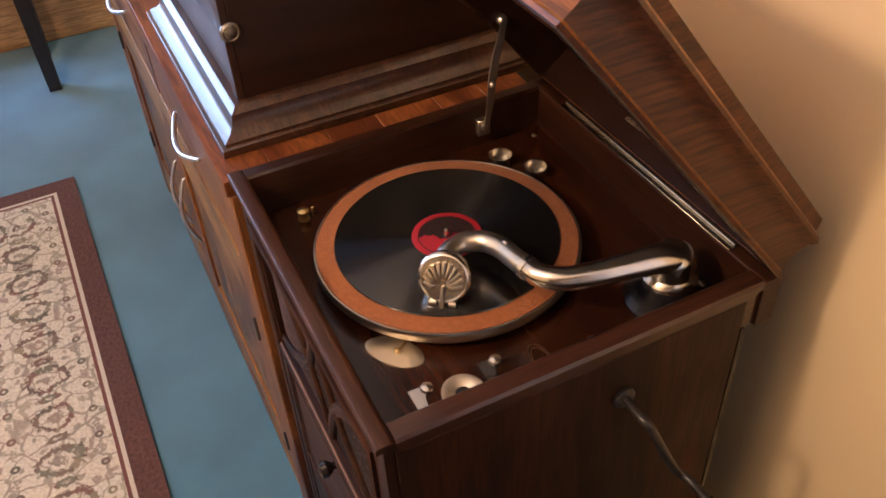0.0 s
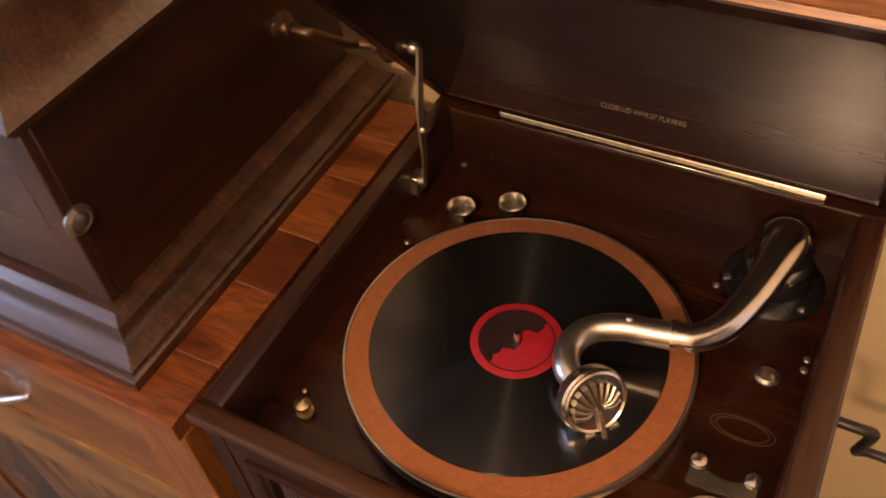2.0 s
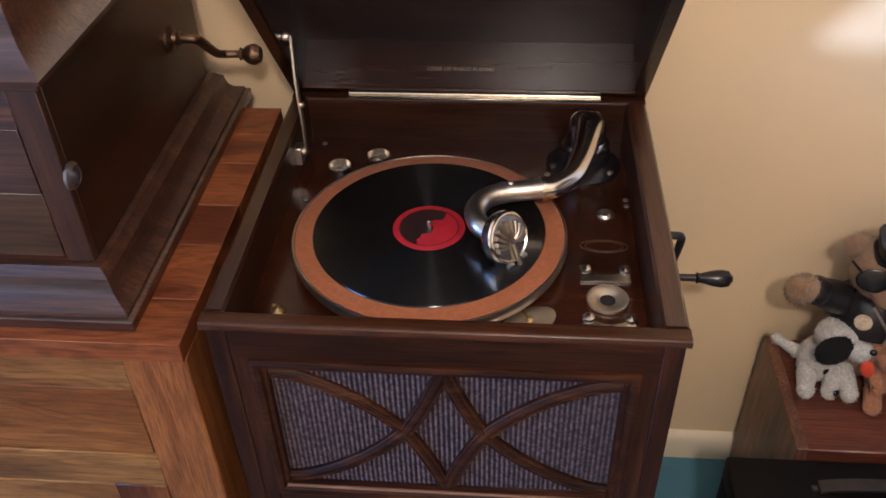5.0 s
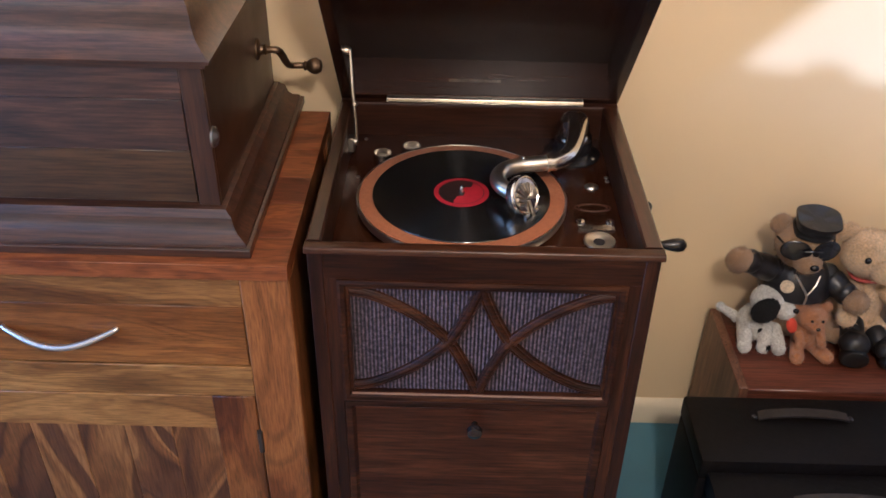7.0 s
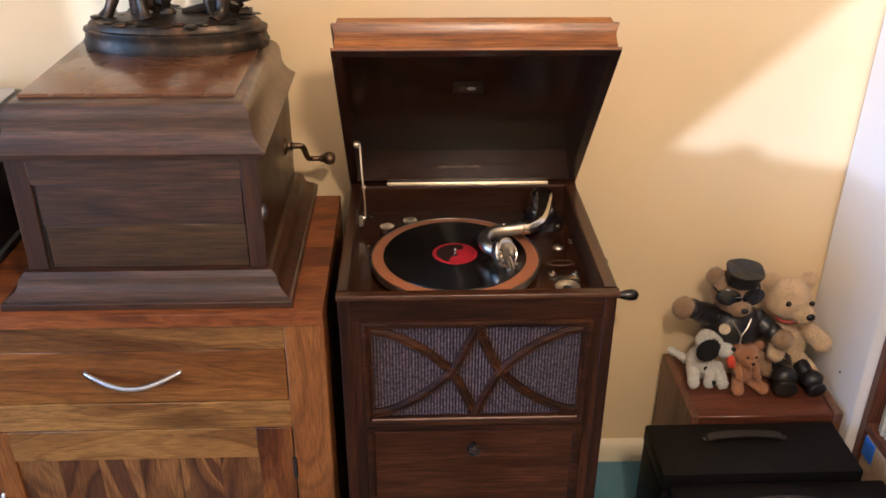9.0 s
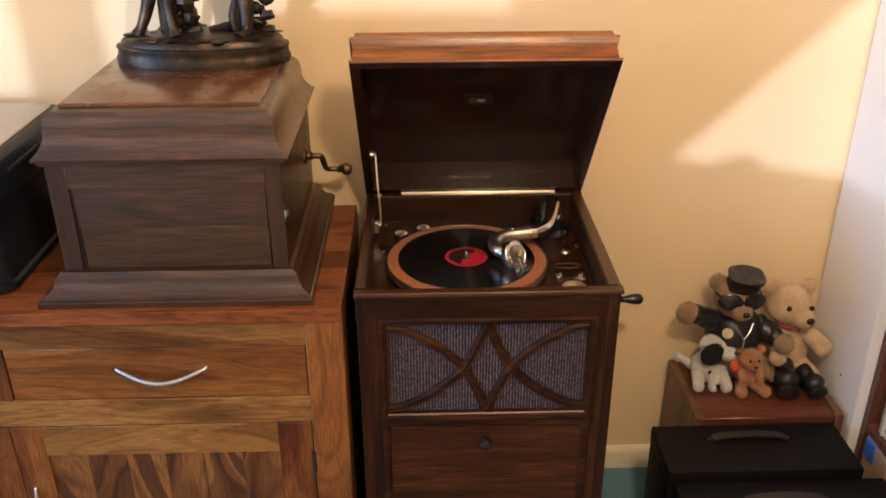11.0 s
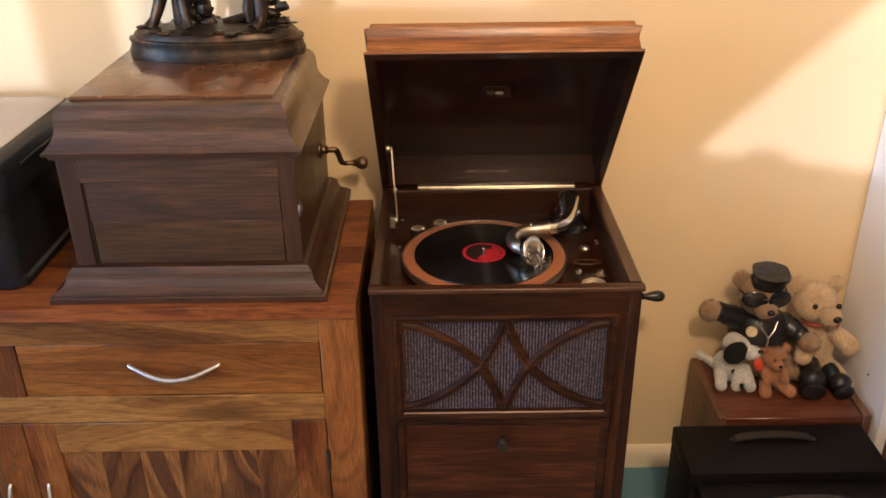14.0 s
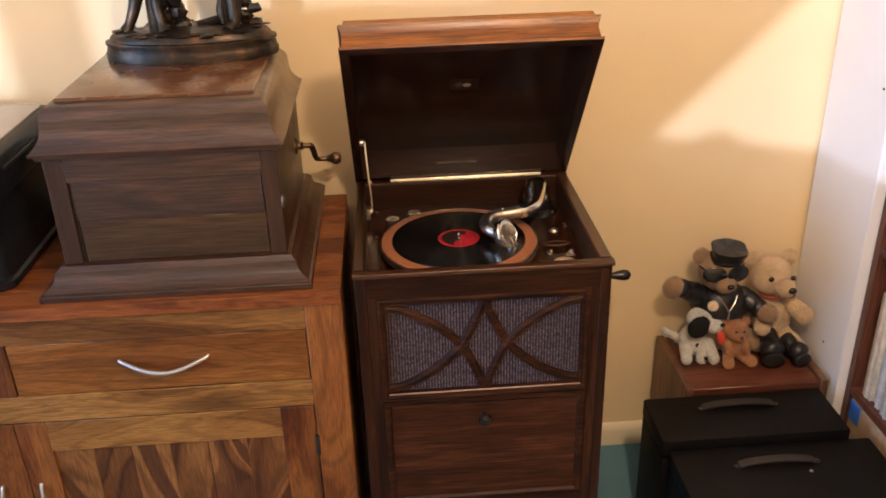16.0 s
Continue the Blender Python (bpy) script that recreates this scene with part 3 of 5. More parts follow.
        rings.append([p + wide - flat, p + wide + flat, p - wide + flat, p - wide - flat])
    loft(bm, rings)
    s = part("lid_stay", bm, nickel, lid_ob, "curved flat nickel lid stay")
    bm = bmesh.new()
    ball(bm, (0.0325, 0.352, 0.856), (0.0048, 0.0048, 0.0048), seg=12)
    part("stay_knob", bm, nickel, s)
    bm = box(bm_new(), 0.0205, 0.0300, 0.332, 0.350, 0.780, 0.804, 0.001)
    lathe(bm, [(0.006, 0), (0.006, 0.004), (0.002, 0.006)], 14, pose(0.0302, 0.341, 0.795, 0, 90, 0))
    part("stay_bracket", bm, nickel, s)


def turntable(c):
    x, y = 0.2025, 0.1975
    t = part("turntable", lathe(bm_new(), [(0.02, DECK + 0.002), (0.135, DECK + 0.006), (0.1525, DECK + 0.011), (0.1548, DECK + 0.016), (0.1550, DECK + 0.0240), (0.1540, DECK + 0.0257), (0.1522, DECK + 0.0257), (0.1515, DECK + 0.0245)], 96, pose(x, y, 0)), nickel, c, "nickel-rimmed turntable platter")
    part("felt", lathe(bm_new(), [(0.1512, DECK + 0.0238), (0.1512, DECK + 0.0258), (0.150, DECK + 0.0265)], 96, pose(x, y, 0)), felt, t, "worn tan felt covering")
    part("spindle", lathe(bm_new(), [(0.0035, DECK + 0.028), (0.0035, DECK + 0.037), (0.002, DECK + 0.040)], 14, pose(x, y, 0)), bright, t)


def deck_fittings(c):
    z = DECK
    for x, y in ((0.075, 0.340), (0.121, 0.366)):
        part("needle_cup", lathe(bm_new(), [(0.010, z), (0.0140, z + 0.001), (0.0148, z + 0.013), (0.0155, z + 0.0150), (0.0142, z + 0.0150), (0.0132, z + 0.006), (0.006, z + 0.003)], 28, pose(x, y, 0)), bright, c, "round nickel needle cup")
    bm = lathe(bm_new(), [(0.008, 0), (0.008, 0.002), (0.004, 0.003), (0.0035, 0.006), (0.0075, 0.010), (0.0075, 0.014), (0.003, 0.0165)], 20, pose(0.056, 0.071, z))
    part("brake_knob", bm, brass, c, "small brass brake knob")
    part("brake_pin", lathe(bm_new(), [(0.0025, 0), (0.0025, 0.007), (0.001, 0.008)], 10, pose(0.047, 0.086, z)), brass, c)
    b = part("stop_button", lathe(bm_new(), [(0.0115, 0), (0.0115, 0.0015), (0.009, 0.004), (0.002, 0.005)], 22, pose(0.405, 0.269, z), 0.85), nickel, c, "nickel stop button")
    # speed regulator plate, oval, with its lever
    bm = lathe(bm_new(), [(0.034, 0), (0.034, 0.0012), (0.033, 0.0018)], 36, pose(0.314, 0.079, z, 0, 0, 38), 0.55)
    s = part("speed_plate", bm, metal("pale_brass", (0.66, 0.57, 0.43), 0.38), c, "oval engraved brass speed plate")
    part("speed_screw", lathe(bm_new(), [(0.0032, 0.0), (0.0032, 0.003), (0.0016, 0.004)], 14, pose(0.316, 0.082, z + 0.0018)), brass, s)
    part("speed_pointer", box(bm_new(), -0.0012, 0.0012, -0.002, 0.017, 0.0022, 0.0036, 0.0004, m=pose(0.316, 0.082, z, 0, 0, 30)), brass, s)
    # keyhole escutcheon and two sprung clips beside it
    e = part("needle_bowl", lathe(bm_new(), [(0.018, 0), (0.0222, 0.001), (0.0226, 0.0035), (0.0220, 0.0048), (0.0205, 0.0050), (0.0105, 0.0026), (0.0078, 0.0006)], 36, pose(0.398, 0.117, z)), metal("pale_brass_bowl", (0.78, 0.69, 0.54), 0.36), c, "round pale brass needle bowl")
    part("bowl_hole", lathe(bm_new(), [(0.0082, 0.0010), (0.0082, 0.0018), (0.0050, 0.0024)], 24, pose(0.398, 0.117, z)), gap_dark, e)
    for yy in (0.158, 0.080):
        # sloping plate with a hollowed back edge and a domed stud at each back corner
        bm = bmesh.new()
        outline = [(-0.027, -0.012), (0.027, -0.012), (0.026, 0.004)]
        outline += [(0.017 * math.cos(radians(a)), 0.006 - 0.007 * math.sin(radians(a))) for a in range(0, 181, 20)]
        outline += [(-0.026, 0.004)]
        loft(bm, [[(0.398 + u, yy + v, z + 0.0010 + 0.07 * (v + 0.012) + h) for u, v in outline] for h in (0.0, 0.0013)])
        clip = part("needle_tin_clip", bm, mirror_nickel, c, "nickel clip for needle tins")
        for u in (-0.0215, 0.0215):
            part("clip_stud", lathe(bm_new(), [(0.0070, 0), (0.0075, 0.003), (0.0062, 0.0058), (0.0030, 0.0072), (0.001, 0.0075)], 18, pose(0.398 + u, yy + 0.007, z)), bright, clip)
    # oval maker's transfer without its lettering: two thin gilt rings
    for r in (0.0265, 0.0215):
        bm = bmesh.new()
        ring = [(0.400 + r * math.cos(a), 0.209 + 0.42 * r * math.sin(a), z + 0.0005) for a in [2 * math.pi * i / 40 for i in range(41)]]
        tube(bm, ring, 0.0005, 5, 0)
        part("transfer_ring", bm, gilt_dull, c)
    for x, y in ((0.041, 0.412), (0.440, 0.365), (0.432, 0.300), (0.432, 0.288), (0.040, 0.285), (0.338, 0.352)):
        part("deck_screw", lathe(bm_new(), [(0.0036, 0), (0.0036, 0.001), (0.002, 0.0022)], 12, pose(x, y, z)), nickel, c)


gilt_dull = plain("dull_gilt", (0.075, 0.040, 0.022), 0.45)


def tonearm(c):
    z = DECK
    bx, by = 0.384, 0.374
    a = part("tonearm", lathe(bm_new(), [(0.047, 0), (0.047, 0.004), (0.042, 0.008), (0.033, 0.012), (0.031, 0.028), (0.027, 0.034), (0.015, 0.036)], 36, pose(bx, by, z)), black_paint, c, "black enamelled tonearm base")
    for ang in (200, 320, 80):
        part("base_screw", lathe(bm_new(), [(0.005, 0), (0.005, 0.002), (0.002, 0.004)], 12, pose(bx + 0.041 * math.cos(radians(ang)), by + 0.041 * math.sin(radians(ang)), z + 0.007)), bright, a)
    part("elbow", lathe(bm_new(), [(0.0250, 0.030), (0.0300, 0.031), (0.0305, 0.036), (0.0285, 0.039), (0.0255, 0.042), (0.0250, 0.052), (0.0235, 0.062), (0.0190, 0.071), (0.0110, 0.0765), (0.003, 0.078)], 36, pose(bx, by, z)), mirror_nickel, a, "domed nickel elbow with a collar")
    # swan-necked tube
    bm = bmesh.new()
    tube(bm, [(0.386, 0.380, z + 0.030), (0.387, 0.381, z + 0.052), (0.3865, 0.360, z + 0.066), (0.381, 0.325, z + 0.067), (0.374, 0.290, z + 0.066), (0.362, 0.254, z + 0.065), (0.344, 0.235, z + 0.064), (0.329, 0.230, z + 0.064)],
         [0.019, 0.019, 0.0175, 0.0155, 0.014, 0.013, 0.0125, 0.0122], 20, 6)
    part("arm_tube", bm, mirror_nickel, a, "tapered nickel-plated tube")
    part("arm_collar", tube(bm_new(), [(0.331, 0.2305, z + 0.064), (0.3255, 0.2292, z + 0.064)], 0.0137, 22, 0), bright, a)
    bm = bmesh.new()
    tube(bm, [(0.328, 0.230, z + 0.064), (0.308, 0.2265, z + 0.063), (0.286, 0.223, z + 0.062), (0.264, 0.212, z + 0.060), (0.254, 0.192, z + 0.058), (0.259, 0.172, z + 0.056), (0.270, 0.163, z + 0.053)],
         [0.0118, 0.0118, 0.0118, 0.0118, 0.0118, 0.0116, 0.0116], 20, 6)
    part("gooseneck", bm, nickel, a, "bright nickel gooseneck")
    bm = bmesh.new()
    ball(bm, (0.292, 0.2245, z + 0.0745), (0.003, 0.003, 0.002), seg=10)
    part("gooseneck_screw", bm, nickel, a)
    # sound box: a round box whose face looks out of the record
    face = Vector((0.72, -0.58, 0.42)).normalized()
    m = Matrix.Translation((0.2905, 0.1515, z + 0.0545)) @ face.to_track_quat("Z", "Y").to_matrix().to_4x4()
    s = part("sound_box", lathe(bm_new(), [(0.012, -0.016), (0.020, -0.014), (0.0275, -0.011), (0.0288, -0.008), (0.0288, 0.000), (0.0272, 0.002), (0.0272, 0.0035), (0.0255, 0.0045), (0.0240, 0.0030)], 48, m), bright, a, "nickel sound box with a fan-shaped guard")
    part("diaphragm", lathe(bm_new(), [(0.0238, 0.0012), (0.0238, 0.0022)], 40, m), plain("diaphragm_grey", (0.045, 0.034, 0.026), 0.35, 0.3, 200), s)
    bm = bmesh.new()
    down = (m.to_3x3().inverted() @ Vector((0, 0, -1)))
    base = math.atan2(down.y, down.x)
    for i in range(11):
        ang = base + math.pi + radians(-100 + 20 * i)
        ux, uy = math.cos(ang), math.sin(ang)
        ox, oy = 0.006 * math.cos(base), 0.006 * math.sin(base)
        tube(bm, [(ox + ux * 0.005, oy + uy * 0.005, 0.0045), (ox + ux * 0.012, oy + uy * 0.012, 0.0062), (ox * 0.4 + ux * 0.0205, oy * 0.4 + uy * 0.0205, 0.0042)], [0.0011, 0.0021, 0.0026], 8, 3)
    bm.transform(m)
    part("guard_rib", bm, metal("dull_nickel", (0.42, 0.37, 0.30), 0.3), s, "radiating fan of ribs")
    bm = bmesh.new()
    dx, dy = math.cos(base), math.sin(base)
    px, py = -dy, dx
    for k in (-1, 1):
        tube(bm, [(dx * 0.0275 + px * k * 0.007, dy * 0.0275 + py * k * 0.007, 0.003), (dx * 0.0275 + px * k * 0.0145, dy * 0.0275 + py * k * 0.0145, 0.003)], 0.0026, 10, 0)
    tube(bm, [(dx * 0.008, dy * 0.008, 0.0055), (dx * 0.026, dy * 0.026, 0.0065), (dx * 0.034, dy * 0.034, 0.0045)], [0.0018, 0.0022, 0.0028], 10, 3)
    bm.transform(m)
    nb = part("needle_bar", bm, nickel, s)
    tip = m @ Vector((dx * 0.034, dy * 0.034, 0.0045))
    part("needle", tube(bm_new(), [tip, (tip.x + 0.004, tip.y - 0.003, DECK + 0.0312)], [0.0009, 0.0003], 8, 0), bright, nb)


def crank_handle(c):
    k = part("winding_crank", lathe(bm_new(), [(0.013, 0), (0.013, 0.003), (0.008, 0.006), (0.006, 0.006)], 22, pose(W - 0.003, 0.268, 0.735, 0, 90, 0)), iron, c, "black iron winding crank")
    part("crank_arm", tube(bm_new(), [(W, 0.268, 0.735), (0.490, 0.268, 0.735), (0.499, 0.271, 0.731), (0.501, 0.278, 0.715), (0.501, 0.308, 0.648), (0.503, 0.322, 0.622), (0.514, 0.329, 0.617), (0.546, 0.329, 0.617)], 0.0050, 12, 5), iron, k)
    part("crank_grip", lathe(bm_new(), [(0.0055, 0), (0.0080, 0.002), (0.0062, 0.005), (0.0075, 0.010), (0.0110, 0.024), (0.0122, 0.034), (0.0105, 0.043), (0.0045, 0.048)], 22, pose(0.542, 0.329, 0.617, 0, 90, 0)), black_paint, k, "turned black grip")


console()


# ---- record on the turntable ----
def shellac():
    mat, t, b = blank("black_shellac", 0.2, 0.0, (0.004, 0.004, 0.004))
    b.inputs["Anisotropic"].default_value = 1.0
    tan = t.nodes.new("ShaderNodeTangent")
    tan.direction_type, tan.axis = "RADIAL", "Z"
    t.links.new(tan.outputs[0], b.inputs["Tangent"])
    b.inputs["Anisotropic Rotation"].default_value = 0.25
    b.inputs["Specular IOR Level"].default_value = 1.0
    b.inputs["IOR"].default_value = 1.6
    co = t.nodes.new("ShaderNodeTexCoord")
    ln = t.nodes.new("ShaderNodeVectorMath")
    ln.operation = "LENGTH"
    t.links.new(co.outputs["Object"], ln.inputs[0])
    n = node(t, "ShaderNodeTexNoise", Scale=900.0, Detail=2.0)
    n.noise_dimensions = "1D"
    t.links.new(ln.outputs["Value"], n.inputs["W"])
    rr = node(t, "ShaderNodeMapRange", To_Min=0.17, To_Max=0.23)
    t.links.new(n.outputs[0], rr.inputs[0])
    t.links.new(rr.outputs[0], b.inputs["Roughness"])
    return mat


def record():
    z = DECK + 0.0266
    r = thing("shellac_record", (0.202, 0.198, z), "black ten-inch shellac record with a red label", "record")
    c = pose(0.202, 0.198, z)
    prof = [(0.0405, 0.0), (0.1300, 0.0), (0.1308, 0.001), (0.1300, 0.0021), (0.126, 0.0022), (0.0405, 0.0022)]
    part("disc", lathe(bm_new(), prof, 120, c), shellac(), r)
    red = plain("red_paper", (0.38, 0.012, 0.020), 0.55, 0.12, 80)
    part("label", lathe(bm_new(), [(0.0408, 0.0015), (0.0408, 0.0025), (0.0403, 0.0027)], 64, c), red, r, "red paper label")
    # dark printed ring and the dark half of the print, cut by a ragged line
    dark = plain("dark_print", (0.022, 0.010, 0.008), 0.5, 0.5, 260)
    bm = bmesh.new()
    ring = [[(rad * math.cos(a), rad * math.sin(a), 0.0029) for a in [2 * math.pi * i / 64 for i in range(64)]] for rad in (0.0338, 0.0326)]
    loft(bm, ring, cap=False)
    bm.transform(c)
    part("print_ring", bm, dark, r)
    bm = bmesh.new()
    rng = random.Random(4)
    pts = [(0.0324 * math.cos(a), 0.0324 * math.sin(a), 0.0029) for a in [radians(-8 + 196 * i / 30) for i in range(31)]]
    pts += [(-0.031 + 0.062 * i / 24, -0.003 + rng.uniform(-0.0030, 0.0035) + 0.004 * math.sin(i * 0.5), 0.0029) for i in range(25)]
    bm.faces.new([bm.verts.new(p) for p in pts])
    bmesh.ops.triangulate(bm, faces=bm.faces[:])
    bm.transform(c @ pose(0, 0, 0, 0, 0, 62))
    part("print", bm, dark, r, "dark printed half without lettering")
    return r


record()


# ---- sideboard ----
def bow_handle(name, c, a, b, out, drop, parent):
    """A bowed steel bar handle from a to b, bending outwards and by the drop vector."""
    a, b = Vector(a), Vector(b)
    pts = []
    for i in range(9):
        t = i / 8
        k = math.sin(math.pi * t)
        pts.append(a.lerp(b, t) + Vector((0, -out * (0.12 + 0.88 * k), 0)) + Vector(drop) * k)
    bm = bmesh.new()
    tube(bm, [a + Vector((0, 0.002, 0))] + pts + [b + Vector((0, 0.002, 0))], [0.0030, 0.0034, 0.0042] + [0.0046] * 5 + [0.0042, 0.0034, 0.0030], 12, 4)
    return part(name, bm, steel_handle, parent, "bowed brushed-steel handle")


def sideboard():
    x0, x1, xm, y1 = -1.250, -0.022, -0.636, 0.448
    s = thing("sideboard", ((x0 + x1) / 2, 0.22, 0), "honey-brown sheesham wood sideboard with bowed steel handles", "sideboard")
    # top planks running from end to end, of uneven width
    edges = (-0.004, 0.062, 0.150, 0.224, 0.312, 0.380, 0.448)
    for i, (ya, yb) in enumerate(zip(edges, edges[1:])):
        part("top_plank", box(bm_new(), x0, x1, ya, yb - 0.0005, 0.771, 0.795 - 0.0003 * (i % 2), 0.0006), rose_topx, s)
    for a, b in ((x0, x0 + 0.066), (x1 - 0.066, x1)):
        part("corner_post", box(bm_new(), a, b, 0.0, 0.066, 0.0, 0.7705, 0.002), rose_z, s)
        part("corner_post", box(bm_new(), a, b, y1 - 0.066, y1, 0.0, 0.7705, 0.002), rose_z, s)
        xx = a + 0.006 if a < xm else b - 0.022
        part("side_panel", box(bm_new(), xx, xx + 0.016, 0.066, y1 - 0.066, 0.04, 0.7705), rose_z, s)
    part("back_panel", box(bm_new(), x0 + 0.066, x1 - 0.066, y1 - 0.02, y1 - 0.01, 0.04, 0.7705), rose_x, s)
    part("inner_shade", box(bm_new(), x0 + 0.066, x1 - 0.066, 0.022, 0.026, 0.04, 0.7705), gap_dark, s)
    part("rail", box(bm_new(), x0 + 0.066, x1 - 0.066, 0.001, 0.020, 0.722, 0.7705, 0.0012), rose_pale, s)
    part("rail", box(bm_new(), x0 + 0.066, x1 - 0.066, 0.001, 0.020, 0.558, 0.614, 0.0012), rose_pale, s)
    part("rail", box(bm_new(), x0 + 0.066, x1 - 0.066, 0.001, 0.020, 0.03, 0.085, 0.0012), rose_x, s)
    part("divider", box(bm_new(), xm - 0.022, xm + 0.022, 0.0015, 0.020, 0.614, 0.722, 0.001), rose_z, s)
    for side in (1, -1):
        ia, ib = (xm + 0.024, x1 - 0.068) if side > 0 else (x0 + 0.068, xm - 0.024)
        d = part("drawer", box(bm_new(), ia, ib, 0.003, 0.021, 0.6155, 0.7205, 0.0015), rose_drawer, s)
        hx = -0.344 if side > 0 else 2 * xm + 0.344
        bow_handle("handle", s, (hx - 0.077, 0.003, 0.678), (hx + 0.077, 0.003, 0.678), 0.022, (0, 0, -0.018), d)
        # door: frame of two stiles and two rails round a panel of upright boards
        da, db = (xm + 0.001, x1 - 0.068) if side > 0 else (x0 + 0.068, xm - 0.001)
        outer, inner = (db - 0.062, db) if side > 0 else (da, da + 0.062), (da, da + 0.056) if side > 0 else (db - 0.056, db)
        door = part("door", box(bm_new(), min(outer[1], inner[1]), max(outer[0], inner[0]), 0.002, 0.020, 0.490, 0.5555, 0.0012), rose_pale, s)
        part("door_rail", box(bm_new(), min(outer[1], inner[1]), max(outer[0], inner[0]), 0.002, 0.020, 0.088, 0.150, 0.0012), rose_x, door)
        part("stile", box(bm_new(), outer[0], outer[1], 0.0018, 0.020, 0.088, 0.5555, 0.0012), rose_z, door)
        part("stile", box(bm_new(), inner[0], inner[1], 0.0018, 0.020, 0.088, 0.5555, 0.0012), rose_z, door)
        pa, pb = min(outer[1], inner[1]), max(outer[0], inner[0])
        k = 6
        for i in range(k):
            a, b = pa + (pb - pa) * i / k, pa + (pb - pa) * (i + 1) / k
            part("board", box(bm_new(), a + 0.0003, b - 0.0003, 0.0075, 0.018, 0.150, 0.490, 0.0006), rose_flame[i % 2], door)
        hx = xm + 0.021 if side > 0 else xm - 0.051
        bow_handle("handle", s, (hx, 0.0018, 0.415), (hx, 0.0018, 0.255), 0.024, (0.004 * side, 0, 0), door)
        for hz in (0.467, 0.180):
            part("hinge", tube(bm_new(), [(x1 - 0.067 if side > 0 else x0 + 0.067, 0.000, hz - 0.022), (x1 - 0.067 if side > 0 else x0 + 0.067, 0.000, hz + 0.022)], 0.0042, 10, 0), iron, door, "black iron hinge")
    return s


rose_topx = sheesham("sheesham_top_across", "x", (0.050, 0.012, 0.004), (0.120, 0.031, 0.009), (0.235, 0.074, 0.019))
rose_flame = [sheesham("sheesham_flame", "z", (0.074, 0.029, 0.014), (0.140, 0.055, 0.017), (0.255, 0.120, 0.038), lean, 0.85, True) for lean in (0.36, -0.36)]
sideboard()


# ---- table gramophone on the sideboard ----
def table_gramophone():
    cx, hw, y0, y1 = -0.304, 0.192, 0.053, 0.440
    z = 0.795
    g = thing("table_gramophone", (cx, 0.24, z), "brown mahogany table gramophone with crank, standing on the sideboard", "gramophone")
    bm = bmesh.new()
    moulded(bm, cx - hw, cx + hw, y0, y1, [(0.041, z + 0.0005), (0.041, z + 0.011), (0.0395, z + 0.0125), (0.0355, z + 0.013), (0.035, z + 0.017), (0.031, z + 0.0195), (0.024, z + 0.0235), (0.019, z + 0.030), (0.0165, z + 0.038), (0.0155, z + 0.0445), (0.009, z + 0.050), (0.007, z + 0.053), (-0.004, z + 0.054)])
    part("base_moulding", bm, mahog_x, g)
    zb, zt = z + 0.054, 1.040
    # body: front and sides framed, with a sunk panel and a mid rail
    part("body", box(bm_new(), cx - hw + 0.006, cx + hw - 0.006, y0 + 0.007, y1, zb, zt), mahog_x, g)
    for a, b in ((cx - hw, cx - hw + 0.032), (cx + hw - 0.028, cx + hw)):
        part("front_stile", box(bm_new(), a, b, y0, y0 + 0.010, zb, zt, 0.001), mahog_z, g)
    part("front_rail", box(bm_new(), cx - hw + 0.032, cx + hw - 0.028, y0 + 0.0005, y0 + 0.010, zt - 0.042, zt, 0.001), mahog_x, g)
    part("front_board", box(bm_new(), cx - hw + 0.038, cx + hw - 0.030, y0 + 0.0009, y0 + 0.010, zb + 0.080, zt - 0.0422, 0.0004), mahog_x, g)
    part("front_flap", box(bm_new(), cx - hw + 0.040, cx + hw - 0.030, y0 + 0.0018, y0 + 0.010, zb + 0.004, zb + 0.0790, 0.0008), mahog_flap, g)
    part("panel_gap", box(bm_new(), cx - hw + 0.0325, cx - hw + 0.0385, y0 + 0.006, y0 + 0.0075, zb + 0.002, zt - 0.043), gap_dark, g)
    part("side_panel", box(bm_new(), cx + hw - 0.0065, cx + hw, y0 + 0.010, y1, zb, zt, 0.001), mahog_y_shaded, g)
    part("side_panel", box(bm_new(), cx - hw, cx - hw + 0.0065, y0 + 0.010, y1, zb, zt, 0.001), mahog_y_shaded, g)
    bm = bmesh.new()
    prof = [(0.0, zt), (0.007, zt + 0.002), (0.008, zt + 0.008), (0.014, zt + 0.010), (0.015, zt + 0.014), (0.010, zt + 0.018), (0.003, zt + 0.026), (-0.003, zt + 0.036), (-0.006, zt + 0.047), (-0.0065, zt + 0.060), (-0.008, zt + 0.070), (-0.0115, zt + 0.078), (-0.0175, zt + 0.0845), (-0.026, zt + 0.0885), (-0.030, zt + 0.0895)]
    moulded(bm, cx - hw, cx + hw, y0, y1, prof)
    l = part("lid", bm, mahog_x, g, "lid with curved moulded sides")
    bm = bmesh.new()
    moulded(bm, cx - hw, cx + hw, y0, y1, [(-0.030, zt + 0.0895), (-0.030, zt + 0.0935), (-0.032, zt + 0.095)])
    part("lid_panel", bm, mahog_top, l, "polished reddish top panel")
    part("lid_pin", lathe(bm_new(), [(0.0135, 0), (0.0135, 0.003), (0.010, 0.006), (0.0085, 0.005), (0.004, 0.008)], 24, pose(cx + hw - 0.0005, 0.062, 0.945, 0, 90, 0)), metal("dull_nickel", (0.27, 0.25, 0.23), 0.32), g, "round dull nickel side button")
